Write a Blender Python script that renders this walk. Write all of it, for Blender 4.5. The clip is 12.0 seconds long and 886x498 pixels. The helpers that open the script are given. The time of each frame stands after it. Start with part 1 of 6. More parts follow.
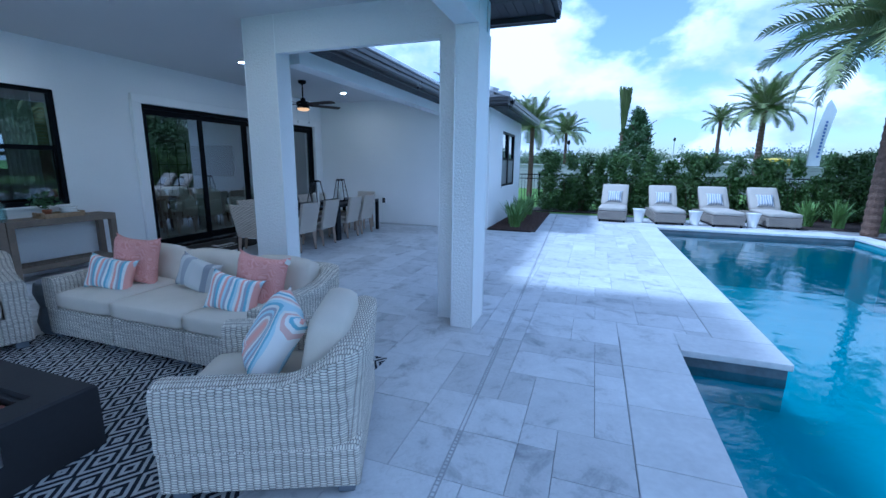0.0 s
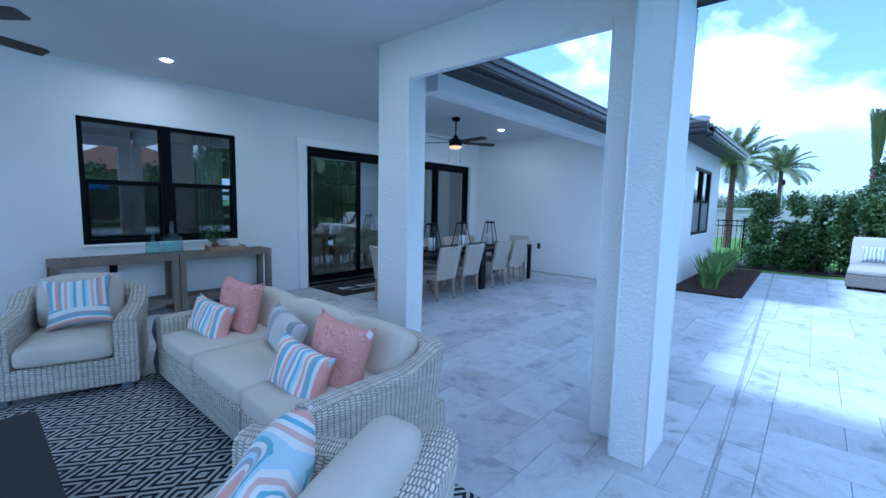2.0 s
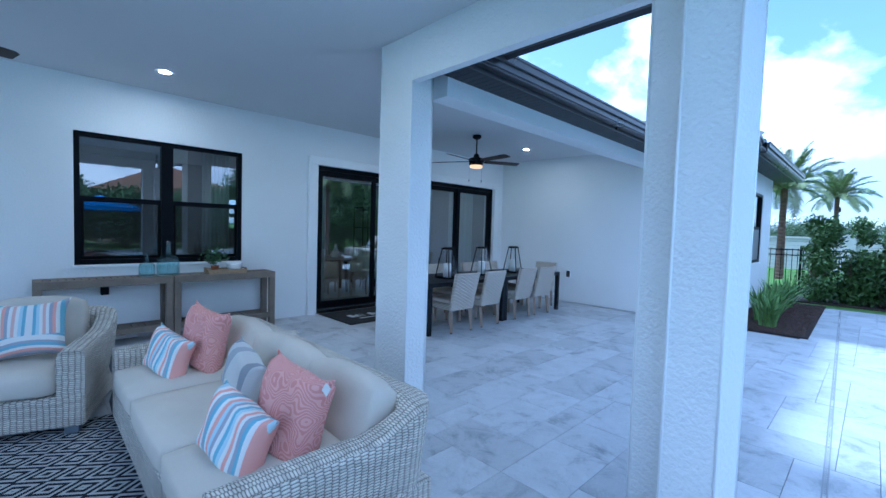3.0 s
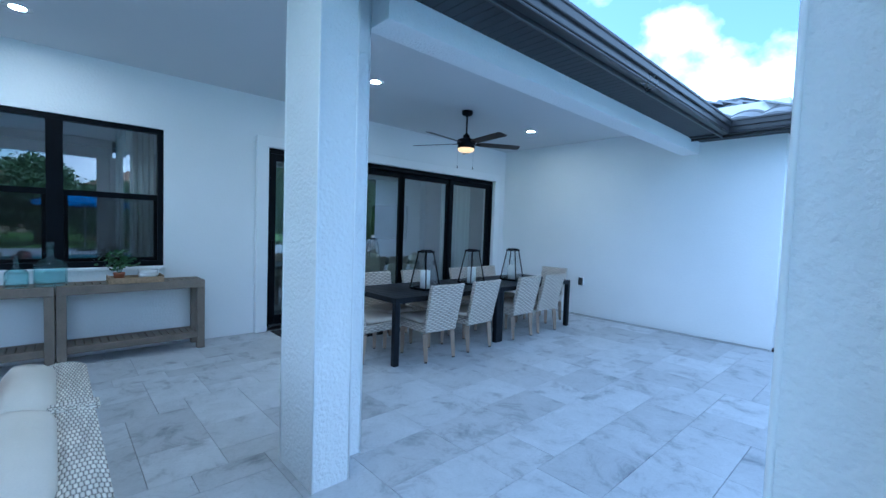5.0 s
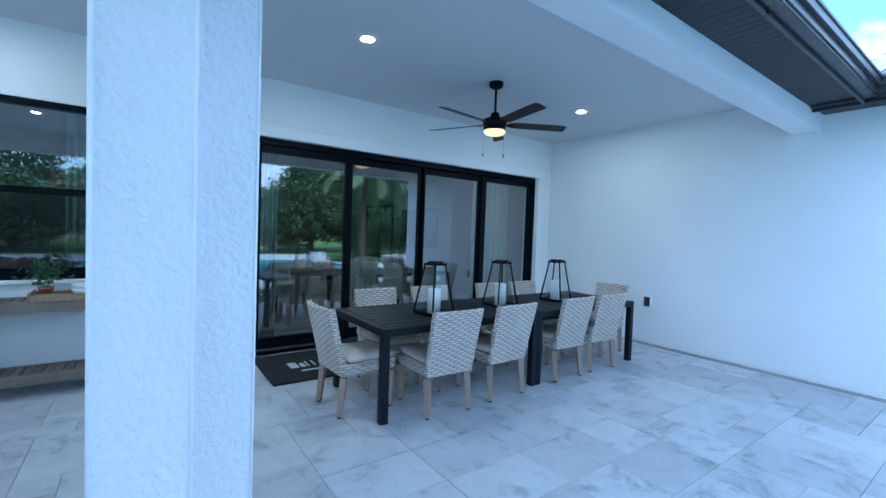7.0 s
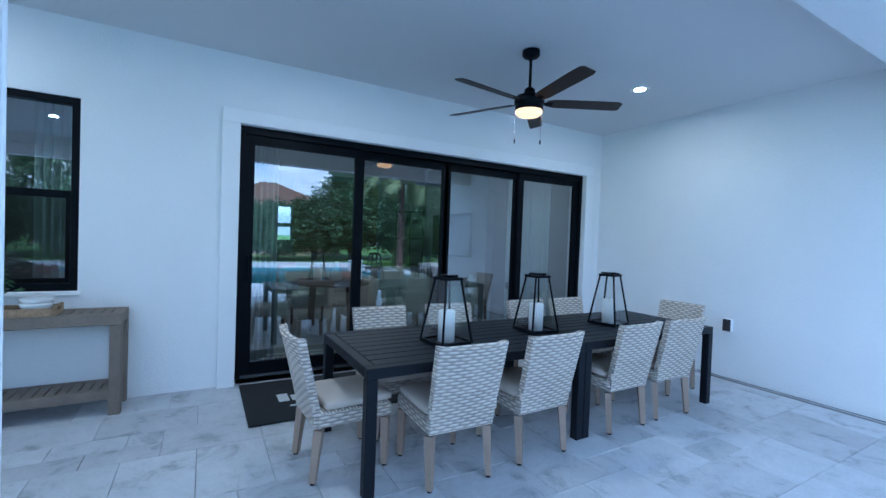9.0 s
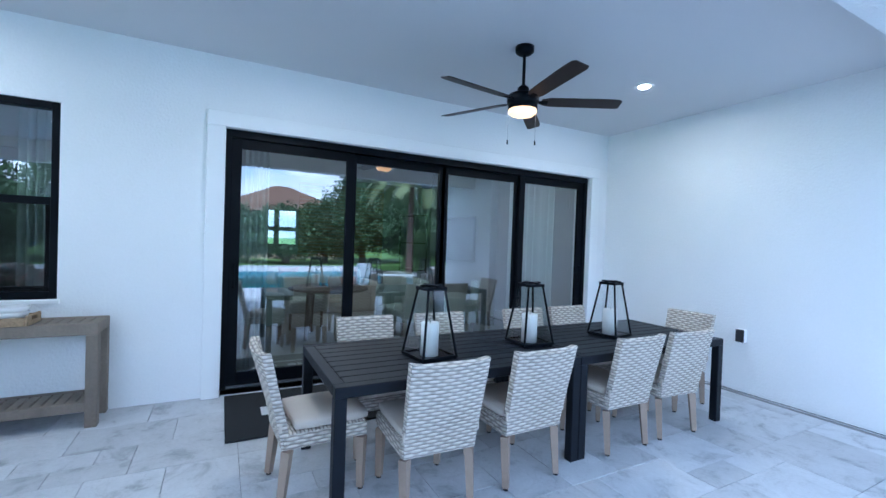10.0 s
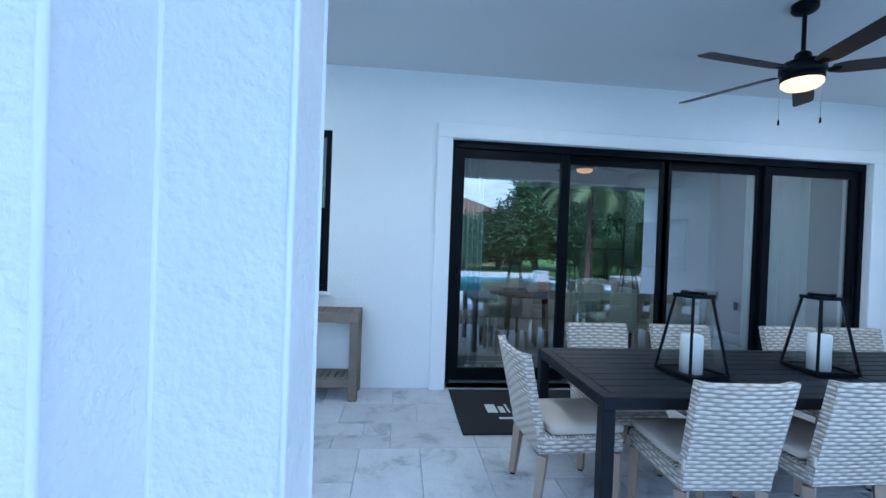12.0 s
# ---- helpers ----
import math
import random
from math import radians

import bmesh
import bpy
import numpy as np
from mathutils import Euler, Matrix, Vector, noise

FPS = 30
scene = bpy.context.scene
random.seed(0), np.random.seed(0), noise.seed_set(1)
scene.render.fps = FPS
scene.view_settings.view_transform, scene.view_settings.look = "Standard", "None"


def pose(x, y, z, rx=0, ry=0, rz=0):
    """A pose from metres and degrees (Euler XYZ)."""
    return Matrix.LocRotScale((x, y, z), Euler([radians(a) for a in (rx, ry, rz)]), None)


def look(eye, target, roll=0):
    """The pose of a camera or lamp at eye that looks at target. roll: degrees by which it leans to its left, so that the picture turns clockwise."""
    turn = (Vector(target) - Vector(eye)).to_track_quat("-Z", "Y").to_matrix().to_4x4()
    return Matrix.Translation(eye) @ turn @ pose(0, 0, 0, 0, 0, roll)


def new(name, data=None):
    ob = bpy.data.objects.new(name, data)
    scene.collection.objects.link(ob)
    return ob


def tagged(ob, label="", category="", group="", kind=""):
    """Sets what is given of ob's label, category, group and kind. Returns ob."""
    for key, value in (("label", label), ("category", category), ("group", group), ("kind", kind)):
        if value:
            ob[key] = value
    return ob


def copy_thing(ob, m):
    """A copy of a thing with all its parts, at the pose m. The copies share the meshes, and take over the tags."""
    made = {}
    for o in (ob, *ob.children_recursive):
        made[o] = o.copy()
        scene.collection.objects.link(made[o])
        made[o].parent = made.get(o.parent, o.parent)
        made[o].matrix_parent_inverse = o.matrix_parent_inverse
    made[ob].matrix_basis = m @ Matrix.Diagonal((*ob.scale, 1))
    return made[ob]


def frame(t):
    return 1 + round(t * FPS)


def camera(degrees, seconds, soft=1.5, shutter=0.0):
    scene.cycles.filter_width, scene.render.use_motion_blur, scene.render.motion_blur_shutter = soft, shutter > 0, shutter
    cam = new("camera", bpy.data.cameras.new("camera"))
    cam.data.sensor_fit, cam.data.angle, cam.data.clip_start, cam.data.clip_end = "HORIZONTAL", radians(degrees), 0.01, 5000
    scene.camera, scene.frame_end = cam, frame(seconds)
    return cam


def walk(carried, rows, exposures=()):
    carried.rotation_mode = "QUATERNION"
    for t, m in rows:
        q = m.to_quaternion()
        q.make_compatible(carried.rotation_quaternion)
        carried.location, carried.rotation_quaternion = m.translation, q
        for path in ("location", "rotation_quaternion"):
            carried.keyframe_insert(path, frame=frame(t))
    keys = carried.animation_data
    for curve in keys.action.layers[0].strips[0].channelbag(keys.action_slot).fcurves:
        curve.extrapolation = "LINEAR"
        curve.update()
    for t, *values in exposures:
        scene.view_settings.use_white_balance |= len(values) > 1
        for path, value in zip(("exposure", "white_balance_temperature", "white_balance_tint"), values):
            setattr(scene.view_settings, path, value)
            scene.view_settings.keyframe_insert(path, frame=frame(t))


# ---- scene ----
cam = camera(92.7, 12.0)
PATH = [
    (0, (0.668, -0.027, 1.53), (0.018, 1.824, 1.138), 0.7),
    (0.5, (0.63, 0.268, 1.534), (-0.33, 1.979, 1.145), 0.7),
    (1, (0.431, 0.46, 1.512), (-0.686, 2.075, 1.131), 0.8),
    (1.5, (0.313, 0.732, 1.495), (-0.888, 2.296, 1.163), 0.8),
    (2, (0.306, 1.116, 1.514), (-1.008, 2.609, 1.302), 1.3),
    (2.5, (0.133, 1.382, 1.503), (-1.28, 2.793, 1.381), 1.8),
    (3, (0.067, 1.698, 1.466), (-1.36, 3.096, 1.372), 1.8),
    (3.5, (0.041, 2.09, 1.451), (-1.371, 3.504, 1.365), 1.9),
    (5.5, (-0.823, 3.243, 1.468), (-2.334, 4.549, 1.371), 2.2),
    (6, (-0.956, 3.563, 1.43), (-2.514, 4.814, 1.34), 2.4),
    (6.5, (-1.13, 3.907, 1.459), (-2.724, 5.112, 1.366), 2.3),
    (7, (-1.348, 4.085, 1.445), (-2.971, 5.251, 1.373), 2.1),
    (9, (-1.938, 4.765, 1.435), (-3.678, 5.751, 1.393), 2.1),
    (9.5, (-1.97, 4.936, 1.458), (-3.726, 5.893, 1.423), 2.0),
    (10, (-1.994, 5.03, 1.47), (-3.766, 5.957, 1.44), 2.0),
    (10.5, (-2.024, 4.908, 1.484), (-3.822, 5.782, 1.45), 2.1),
    (11, (-2.084, 4.767, 1.471), (-3.933, 5.527, 1.441), 2.2),
    (11.5, (-2.125, 4.662, 1.412), (-4.052, 5.201, 1.4), 2.1),
    (12, (-2.212, 4.585, 1.409), (-4.202, 4.778, 1.388), 2.1),
]
EXPOSURES = [(0.0, 3.46, 4280.0, 4.0), (1.5, 3.78, 4230.0, 3.0), (3.5, 4.06, 4270.0, 2.0), (5.5, 4.23, 4210.0, -3.0), (7.0, 4.42, 4290.0, -2.0), (9.0, 4.51, 4310.0, 1.0), (9.5, 4.88, 4530.0, 3.0), (11.0, 4.96, 4660.0, 4.0), (12.0, 4.74, 4390.0, 1.0)]
walk(cam, [(t, look(eye, target, roll)) for t, eye, target, roll in PATH], EXPOSURES)

# ---- light ----
SUN_DIR = Vector((-1.84, -0.74, 2.9)).normalized()
world = bpy.data.worlds.new("world")
scene.world = world
world.use_nodes = True
wn, wl = world.node_tree.nodes, world.node_tree.links
wn.clear()
w_out = wn.new("ShaderNodeOutputWorld")
w_bg = wn.new("ShaderNodeBackground")
w_bg.inputs["Strength"].default_value = 0.09
w_sky = wn.new("ShaderNodeTexSky")
w_sky.sky_type, w_sky.sun_disc = "NISHITA", False
w_sky.sun_elevation = math.asin(SUN_DIR.z)
w_sky.sun_rotation = math.atan2(SUN_DIR.x, SUN_DIR.y) % (2 * math.pi)
w_co = wn.new("ShaderNodeTexCoord")
w_sep = wn.new("ShaderNodeSeparateXYZ")
wl.new(w_co.outputs["Generated"], w_sep.inputs[0])
# clouds lie on a flat layer: the direction is divided by its height
w_up = wn.new("ShaderNodeMath"); w_up.operation = "ADD"; w_up.inputs[1].default_value = 0.6
wl.new(w_sep.outputs["Z"], w_up.inputs[0])
w_max = wn.new("ShaderNodeMath"); w_max.operation = "MAXIMUM"; w_max.inputs[1].default_value = 0.05
wl.new(w_up.outputs[0], w_max.inputs[0])
w_div = wn.new("ShaderNodeVectorMath"); w_div.operation = "DIVIDE"
w_comb = wn.new("ShaderNodeCombineXYZ")
for k in range(3):
    wl.new(w_max.outputs[0], w_comb.inputs[k])
wl.new(w_co.outputs["Generated"], w_div.inputs[0])
wl.new(w_comb.outputs[0], w_div.inputs[1])


def cloud_noise(shift):
    """The cloud field, read a little way along shift."""
    at = wn.new("ShaderNodeVectorMath"); at.operation = "ADD"; at.inputs[1].default_value = shift
    wl.new(w_div.outputs[0], at.inputs[0])
    t = wn.new("ShaderNodeTexNoise")
    t.inputs["Scale"].default_value, t.inputs["Detail"].default_value, t.inputs["Roughness"].default_value = 2.6, 12.0, 0.52
    t.inputs["Distortion"].default_value = 0.12
    wl.new(at.outputs[0], t.inputs["Vector"])
    return t.outputs["Fac"]


w_here, w_lit = cloud_noise((3.3, 1.2, 0.4)), cloud_noise((3.26, 1.17, 0.51))
w_r = wn.new("ShaderNodeValToRGB")
w_r.color_ramp.elements[0].position, w_r.color_ramp.elements[1].position = 0.44, 0.50
wl.new(w_here, w_r.inputs["Fac"])
# the side of a heap towards the sun is bright, its base grey
w_rel = wn.new("ShaderNodeMath"); w_rel.operation = "SUBTRACT"
wl.new(w_here, w_rel.inputs[0]); wl.new(w_lit, w_rel.inputs[1])
w_sh = wn.new("ShaderNodeMapRange")
w_sh.inputs["From Min"].default_value, w_sh.inputs["From Max"].default_value = -0.06, 0.10
wl.new(w_rel.outputs[0], w_sh.inputs["Value"])
w_r2 = wn.new("ShaderNodeValToRGB")
w_r2.color_ramp.elements[0].color, w_r2.color_ramp.elements[1].color = (1.45, 1.54, 1.8, 1), (2.6, 2.6, 2.68, 1)
wl.new(w_sh.outputs["Result"], w_r2.inputs["Fac"])
w_mix = wn.new("ShaderNodeMix"); w_mix.data_type = "RGBA"
wl.new(w_r.outputs["Color"], w_mix.inputs["Factor"])
w_dim = wn.new("ShaderNodeVectorMath"); w_dim.operation = "SCALE"; w_dim.inputs["Scale"].default_value = 0.33
wl.new(w_sky.outputs["Color"], w_dim.inputs[0])
w_pale = wn.new("ShaderNodeHueSaturation"); w_pale.inputs["Saturation"].default_value = 0.8
wl.new(w_dim.outputs[0], w_pale.inputs["Color"])
wl.new(w_pale.outputs[0], w_mix.inputs["A"])
wl.new(w_r2.outputs["Color"], w_mix.inputs["B"])
# a hazy sky that varies little with height
w_gain = wn.new("ShaderNodeMath"); w_gain.operation = "MULTIPLY_ADD"; w_gain.inputs[1].default_value, w_gain.inputs[2].default_value = 0.14, 0.52
w_pos = wn.new("ShaderNodeMath"); w_pos.operation = "MAXIMUM"; w_pos.inputs[1].default_value = 0.0
wl.new(w_sep.outputs["Z"], w_pos.inputs[0]); wl.new(w_pos.outputs[0], w_gain.inputs[0])
w_scale = wn.new("ShaderNodeVectorMath"); w_scale.operation = "SCALE"
wl.new(w_mix.outputs["Result"], w_scale.inputs[0]); wl.new(w_gain.outputs[0], w_scale.inputs["Scale"])
wl.new(w_scale.outputs[0], w_bg.inputs["Color"])
wl.new(w_bg.outputs[0], w_out.inputs["Surface"])

sun_data = bpy.data.lights.new("sun", "SUN")
sun_data.energy, sun_data.angle, sun_data.color = 0.27, radians(6), (1.0, 0.97, 0.93)
sun = new("sun", sun_data)
sun.matrix_world = look(SUN_DIR * 40, (0, 0, 0))


# ---- mesh and object helpers ----
def box(bm, x0, x1, y0, y1, z0, z1, bevel=0.0, seg=1):
    m = Matrix.LocRotScale(((x0 + x1) / 2, (y0 + y1) / 2, (z0 + z1) / 2), None, (abs(x1 - x0), abs(y1 - y0), abs(z1 - z0)))
    made = bmesh.ops.create_cube(bm, size=1, matrix=m)["verts"]
    if bevel:
        edges = list({e for v in made for e in v.link_edges})
        bmesh.ops.bevel(bm, geom=edges, offset=bevel, segments=seg, profile=0.5, affect="EDGES", clamp_overlap=True)
    return bm


def bx(x0, x1, y0, y1, z0, z1, bevel=0.0, seg=1):
    return box(bmesh.new(), x0, x1, y0, y1, z0, z1, bevel, seg)


def cyl(bm, p, q, r0, r1=None, seg=16, caps=True):
    p, q = Vector(p), Vector(q)
    d = q - p
    m = Matrix.Translation((p + q) / 2) @ d.to_track_quat("Z", "Y").to_matrix().to_4x4()
    bmesh.ops.create_cone(bm, cap_ends=caps, segments=seg, radius1=r0, radius2=r0 if r1 is None else r1, depth=d.length, matrix=m)
    return bm


def cy(p, q, r0, r1=None, seg=16):
    return cyl(bmesh.new(), p, q, r0, r1, seg)


def lathe(profile, seg=24):
    """A turned body from (radius, height) pairs."""
    bm = bmesh.new()
    rings = []
    for r, z in profile:
        rings.append([bm.verts.new((r * math.cos(2 * math.pi * k / seg), r * math.sin(2 * math.pi * k / seg), z)) for k in range(seg)])
    for a, b in zip(rings, rings[1:]):
        for k in range(seg):
            bm.faces.new((a[k], a[(k + 1) % seg], b[(k + 1) % seg], b[k]))
    if profile[0][0] > 1e-4:
        bm.faces.new(rings[0][::-1])
    if profile[-1][0] > 1e-4:
        bm.faces.new(rings[-1])
    bmesh.ops.remove_doubles(bm, verts=bm.verts, dist=1e-5)
    return bm


def extrude_poly(points, z0, z1):
    """A prism over a plan outline (counter-clockwise)."""
    bm = bmesh.new()
    lo = [bm.verts.new((x, y, z0)) for x, y in points]
    hi = [bm.verts.new((x, y, z1)) for x, y in points]
    n = len(points)
    bm.faces.new(lo[::-1])
    bm.faces.new(hi)
    for k in range(n):
        bm.faces.new((lo[k], lo[(k + 1) % n], hi[(k + 1) % n], hi[k]))
    return bm


def mesh_of(bm, name, material, smooth=False):
    me = bpy.data.meshes.new(name)
    bmesh.ops.recalc_face_normals(bm, faces=bm.faces)
    bm.to_mesh(me)
    bm.free()
    me.materials.append(material)
    if smooth:
        me.shade_smooth()
    return me


def part(name, bm, material, parent=None, label="", smooth=False):
    ob = new(name, mesh_of(bm, name, material, smooth))
    ob.parent = parent
    if label:
        tagged(ob, label)
    return ob


def thing(name, m, label, category, group="", kind=""):
    ob = new(name)
    ob.empty_display_size = 0.1
    ob.matrix_basis = m
    return tagged(ob, label, category, group, kind)


def single(name, bm, material, label, category, group="", kind="", smooth=False, m=None):
    ob = part(name, bm, material, None, "", smooth)
    if m is not None:
        ob.matrix_basis = m
    return tagged(ob, label, category, group, kind)


def structure(name, bm, material, label, category, smooth=False):
    return single(name, bm, material, label, category, kind="structure", smooth=smooth)


def raw(name, verts, faces, material, smooth=False):
    me = bpy.data.meshes.new(name)
    me.from_pydata(verts, [], faces)
    me.materials.append(material)
    if smooth:
        me.shade_smooth()
    return me


# ---- materials ----
def mat(name, color, rough=0.6, metal=0.0, spread=0.12, scale=3.0, fine=60.0, bump=0.15, bump_scale=None, dist=0.004, rnd=0.0, spec=0.5, color2=None, lo=0.3, hi=0.7):
    """A surface with variation at two scales and fine relief. spread: how far the tone varies."""
    m = bpy.data.materials.new(name)
    m.use_nodes = True
    n, l = m.node_tree.nodes, m.node_tree.links
    b = n["Principled BSDF"]
    b.inputs["Metallic"].default_value = metal
    b.inputs["Specular IOR Level"].default_value = spec
    co = n.new("ShaderNodeTexCoord")
    big = n.new("ShaderNodeTexNoise")
    big.inputs["Scale"].default_value, big.inputs["Detail"].default_value = scale, 6
    small = n.new("ShaderNodeTexNoise")
    small.inputs["Scale"].default_value, small.inputs["Detail"].default_value = fine, 4
    l.new(co.outputs["Object"], big.inputs["Vector"])
    l.new(co.outputs["Object"], small.inputs["Vector"])
    mixv = n.new("ShaderNodeMix")
    mixv.inputs["Factor"].default_value = 0.35
    l.new(big.outputs["Fac"], mixv.inputs["A"])
    l.new(small.outputs["Fac"], mixv.inputs["B"])
    ramp = n.new("ShaderNodeValToRGB")
    ramp.color_ramp.elements[0].position, ramp.color_ramp.elements[1].position = lo, hi
    c = Vector(color)
    second = Vector(color2) if color2 else c * (1 + spread)
    first = c if color2 else c * (1 - spread)
    ramp.color_ramp.elements[0].color = (*first, 1)
    ramp.color_ramp.elements[1].color = (*[min(v, 0.95) for v in second], 1)
    l.new(mixv.outputs["Result"], ramp.inputs["Fac"])
    out = ramp.outputs["Color"]
    if rnd:
        info = n.new("ShaderNodeObjectInfo")
        rm = n.new("ShaderNodeMapRange")
        rm.inputs["To Min"].default_value, rm.inputs["To Max"].default_value = 1 - rnd, 1 + rnd
        l.new(info.outputs["Random"], rm.inputs["Value"])
        mul = n.new("ShaderNodeVectorMath"); mul.operation = "SCALE"
        l.new(out, mul.inputs[0])
        l.new(rm.outputs["Result"], mul.inputs["Scale"])
        out = mul.outputs[0]
    l.new(out, b.inputs["Base Color"])
    rr = n.new("ShaderNodeMapRange")
    rr.inputs["To Min"].default_value, rr.inputs["To Max"].default_value = max(0.02, rough - 0.08), min(1, rough + 0.08)
    l.new(big.outputs["Fac"], rr.inputs["Value"])
    l.new(rr.outputs["Result"], b.inputs["Roughness"])
    if bump:
        bn = n.new("ShaderNodeTexNoise")
        bn.inputs["Scale"].default_value, bn.inputs["Detail"].default_value = bump_scale or fine, 5
        l.new(co.outputs["Object"], bn.inputs["Vector"])
        bp = n.new("ShaderNodeBump")
        bp.inputs["Strength"].default_value, bp.inputs["Distance"].default_value = bump, dist
        l.new(bn.outputs["Fac"], bp.inputs["Height"])
        l.new(bp.outputs["Normal"], b.inputs["Normal"])
    return m


def glass_mat(name, tint, rough=0.0, f0=0.04, wave=0.0):
    """Thin glass: clear inside, with gloss that grows towards grazing."""
    m = bpy.data.materials.new(name)
    m.use_nodes = True
    n, l = m.node_tree.nodes, m.node_tree.links
    n.clear()
    out = n.new("ShaderNodeOutputMaterial")
    tr = n.new("ShaderNodeBsdfTransparent"); tr.inputs["Color"].default_value = (*tint, 1)
    gl = n.new("ShaderNodeBsdfGlossy"); gl.inputs["Roughness"].default_value = rough
    fr = n.new("ShaderNodeLayerWeight")
    pw = n.new("ShaderNodeMath"); pw.operation = "POWER"; pw.inputs[1].default_value = 4.0
    l.new(fr.outputs["Facing"], pw.inputs[0])
    sc = n.new("ShaderNodeMapRange"); sc.inputs["To Min"].default_value = f0
    l.new(pw.outputs[0], sc.inputs["Value"])
    mx = n.new("ShaderNodeMixShader")
    l.new(sc.outputs["Result"], mx.inputs[0]); l.new(tr.outputs[0], mx.inputs[1]); l.new(gl.outputs[0], mx.inputs[2])
    l.new(mx.outputs[0], out.inputs["Surface"])
    if wave:
        co = n.new("ShaderNodeTexCoord")
        nz = n.new("ShaderNodeTexNoise"); nz.inputs["Scale"].default_value, nz.inputs["Detail"].default_value = 3.5, 4
        l.new(co.outputs["Object"], nz.inputs["Vector"])
        bp = n.new("ShaderNodeBump"); bp.inputs["Strength"].default_value, bp.inputs["Distance"].default_value = wave, 0.03
        l.new(nz.outputs["Fac"], bp.inputs["Height"])
        l.new(bp.outputs["Normal"], gl.inputs["Normal"]); l.new(bp.outputs["Normal"], fr.inputs["Normal"])
    return m


def emit_mat(name, color, strength):
    m = bpy.data.materials.new(name)
    m.use_nodes = True
    b = m.node_tree.nodes["Principled BSDF"]
    b.inputs["Base Color"].default_value = (*color, 1)
    b.inputs["Emission Color"].default_value = (*color, 1)
    b.inputs["Emission Strength"].default_value = strength
    return m


M_STUCCO = mat("white_stucco", (0.83, 0.835, 0.84), 0.85, spread=0.03, scale=1.2, fine=70, bump=0.64, bump_scale=46, dist=0.02, spec=0.25)
M_WALL = mat("white_wall_stucco", (0.85, 0.855, 0.86), 0.85, spread=0.035, scale=0.9, fine=60, bump=0.35, bump_scale=48, dist=0.012, spec=0.25)
M_TRIM = mat("white_trim", (0.88, 0.885, 0.89), 0.7, spread=0.02, bump=0.2, bump_scale=60, dist=0.003, spec=0.3)
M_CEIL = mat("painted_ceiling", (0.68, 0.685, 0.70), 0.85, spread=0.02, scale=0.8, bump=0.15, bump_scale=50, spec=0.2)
M_BLACK = mat("black_aluminium", (0.004, 0.005, 0.008), 0.4, spread=0.2, bump=0.05, spec=0.10)
M_SOFFIT = mat("dark_soffit", (0.024, 0.026, 0.031), 0.55, spread=0.15, bump=0.05)
M_GUTTER = mat("dark_bronze_gutter", (0.03, 0.03, 0.034), 0.3, spread=0.15, bump=0.03, spec=0.6)


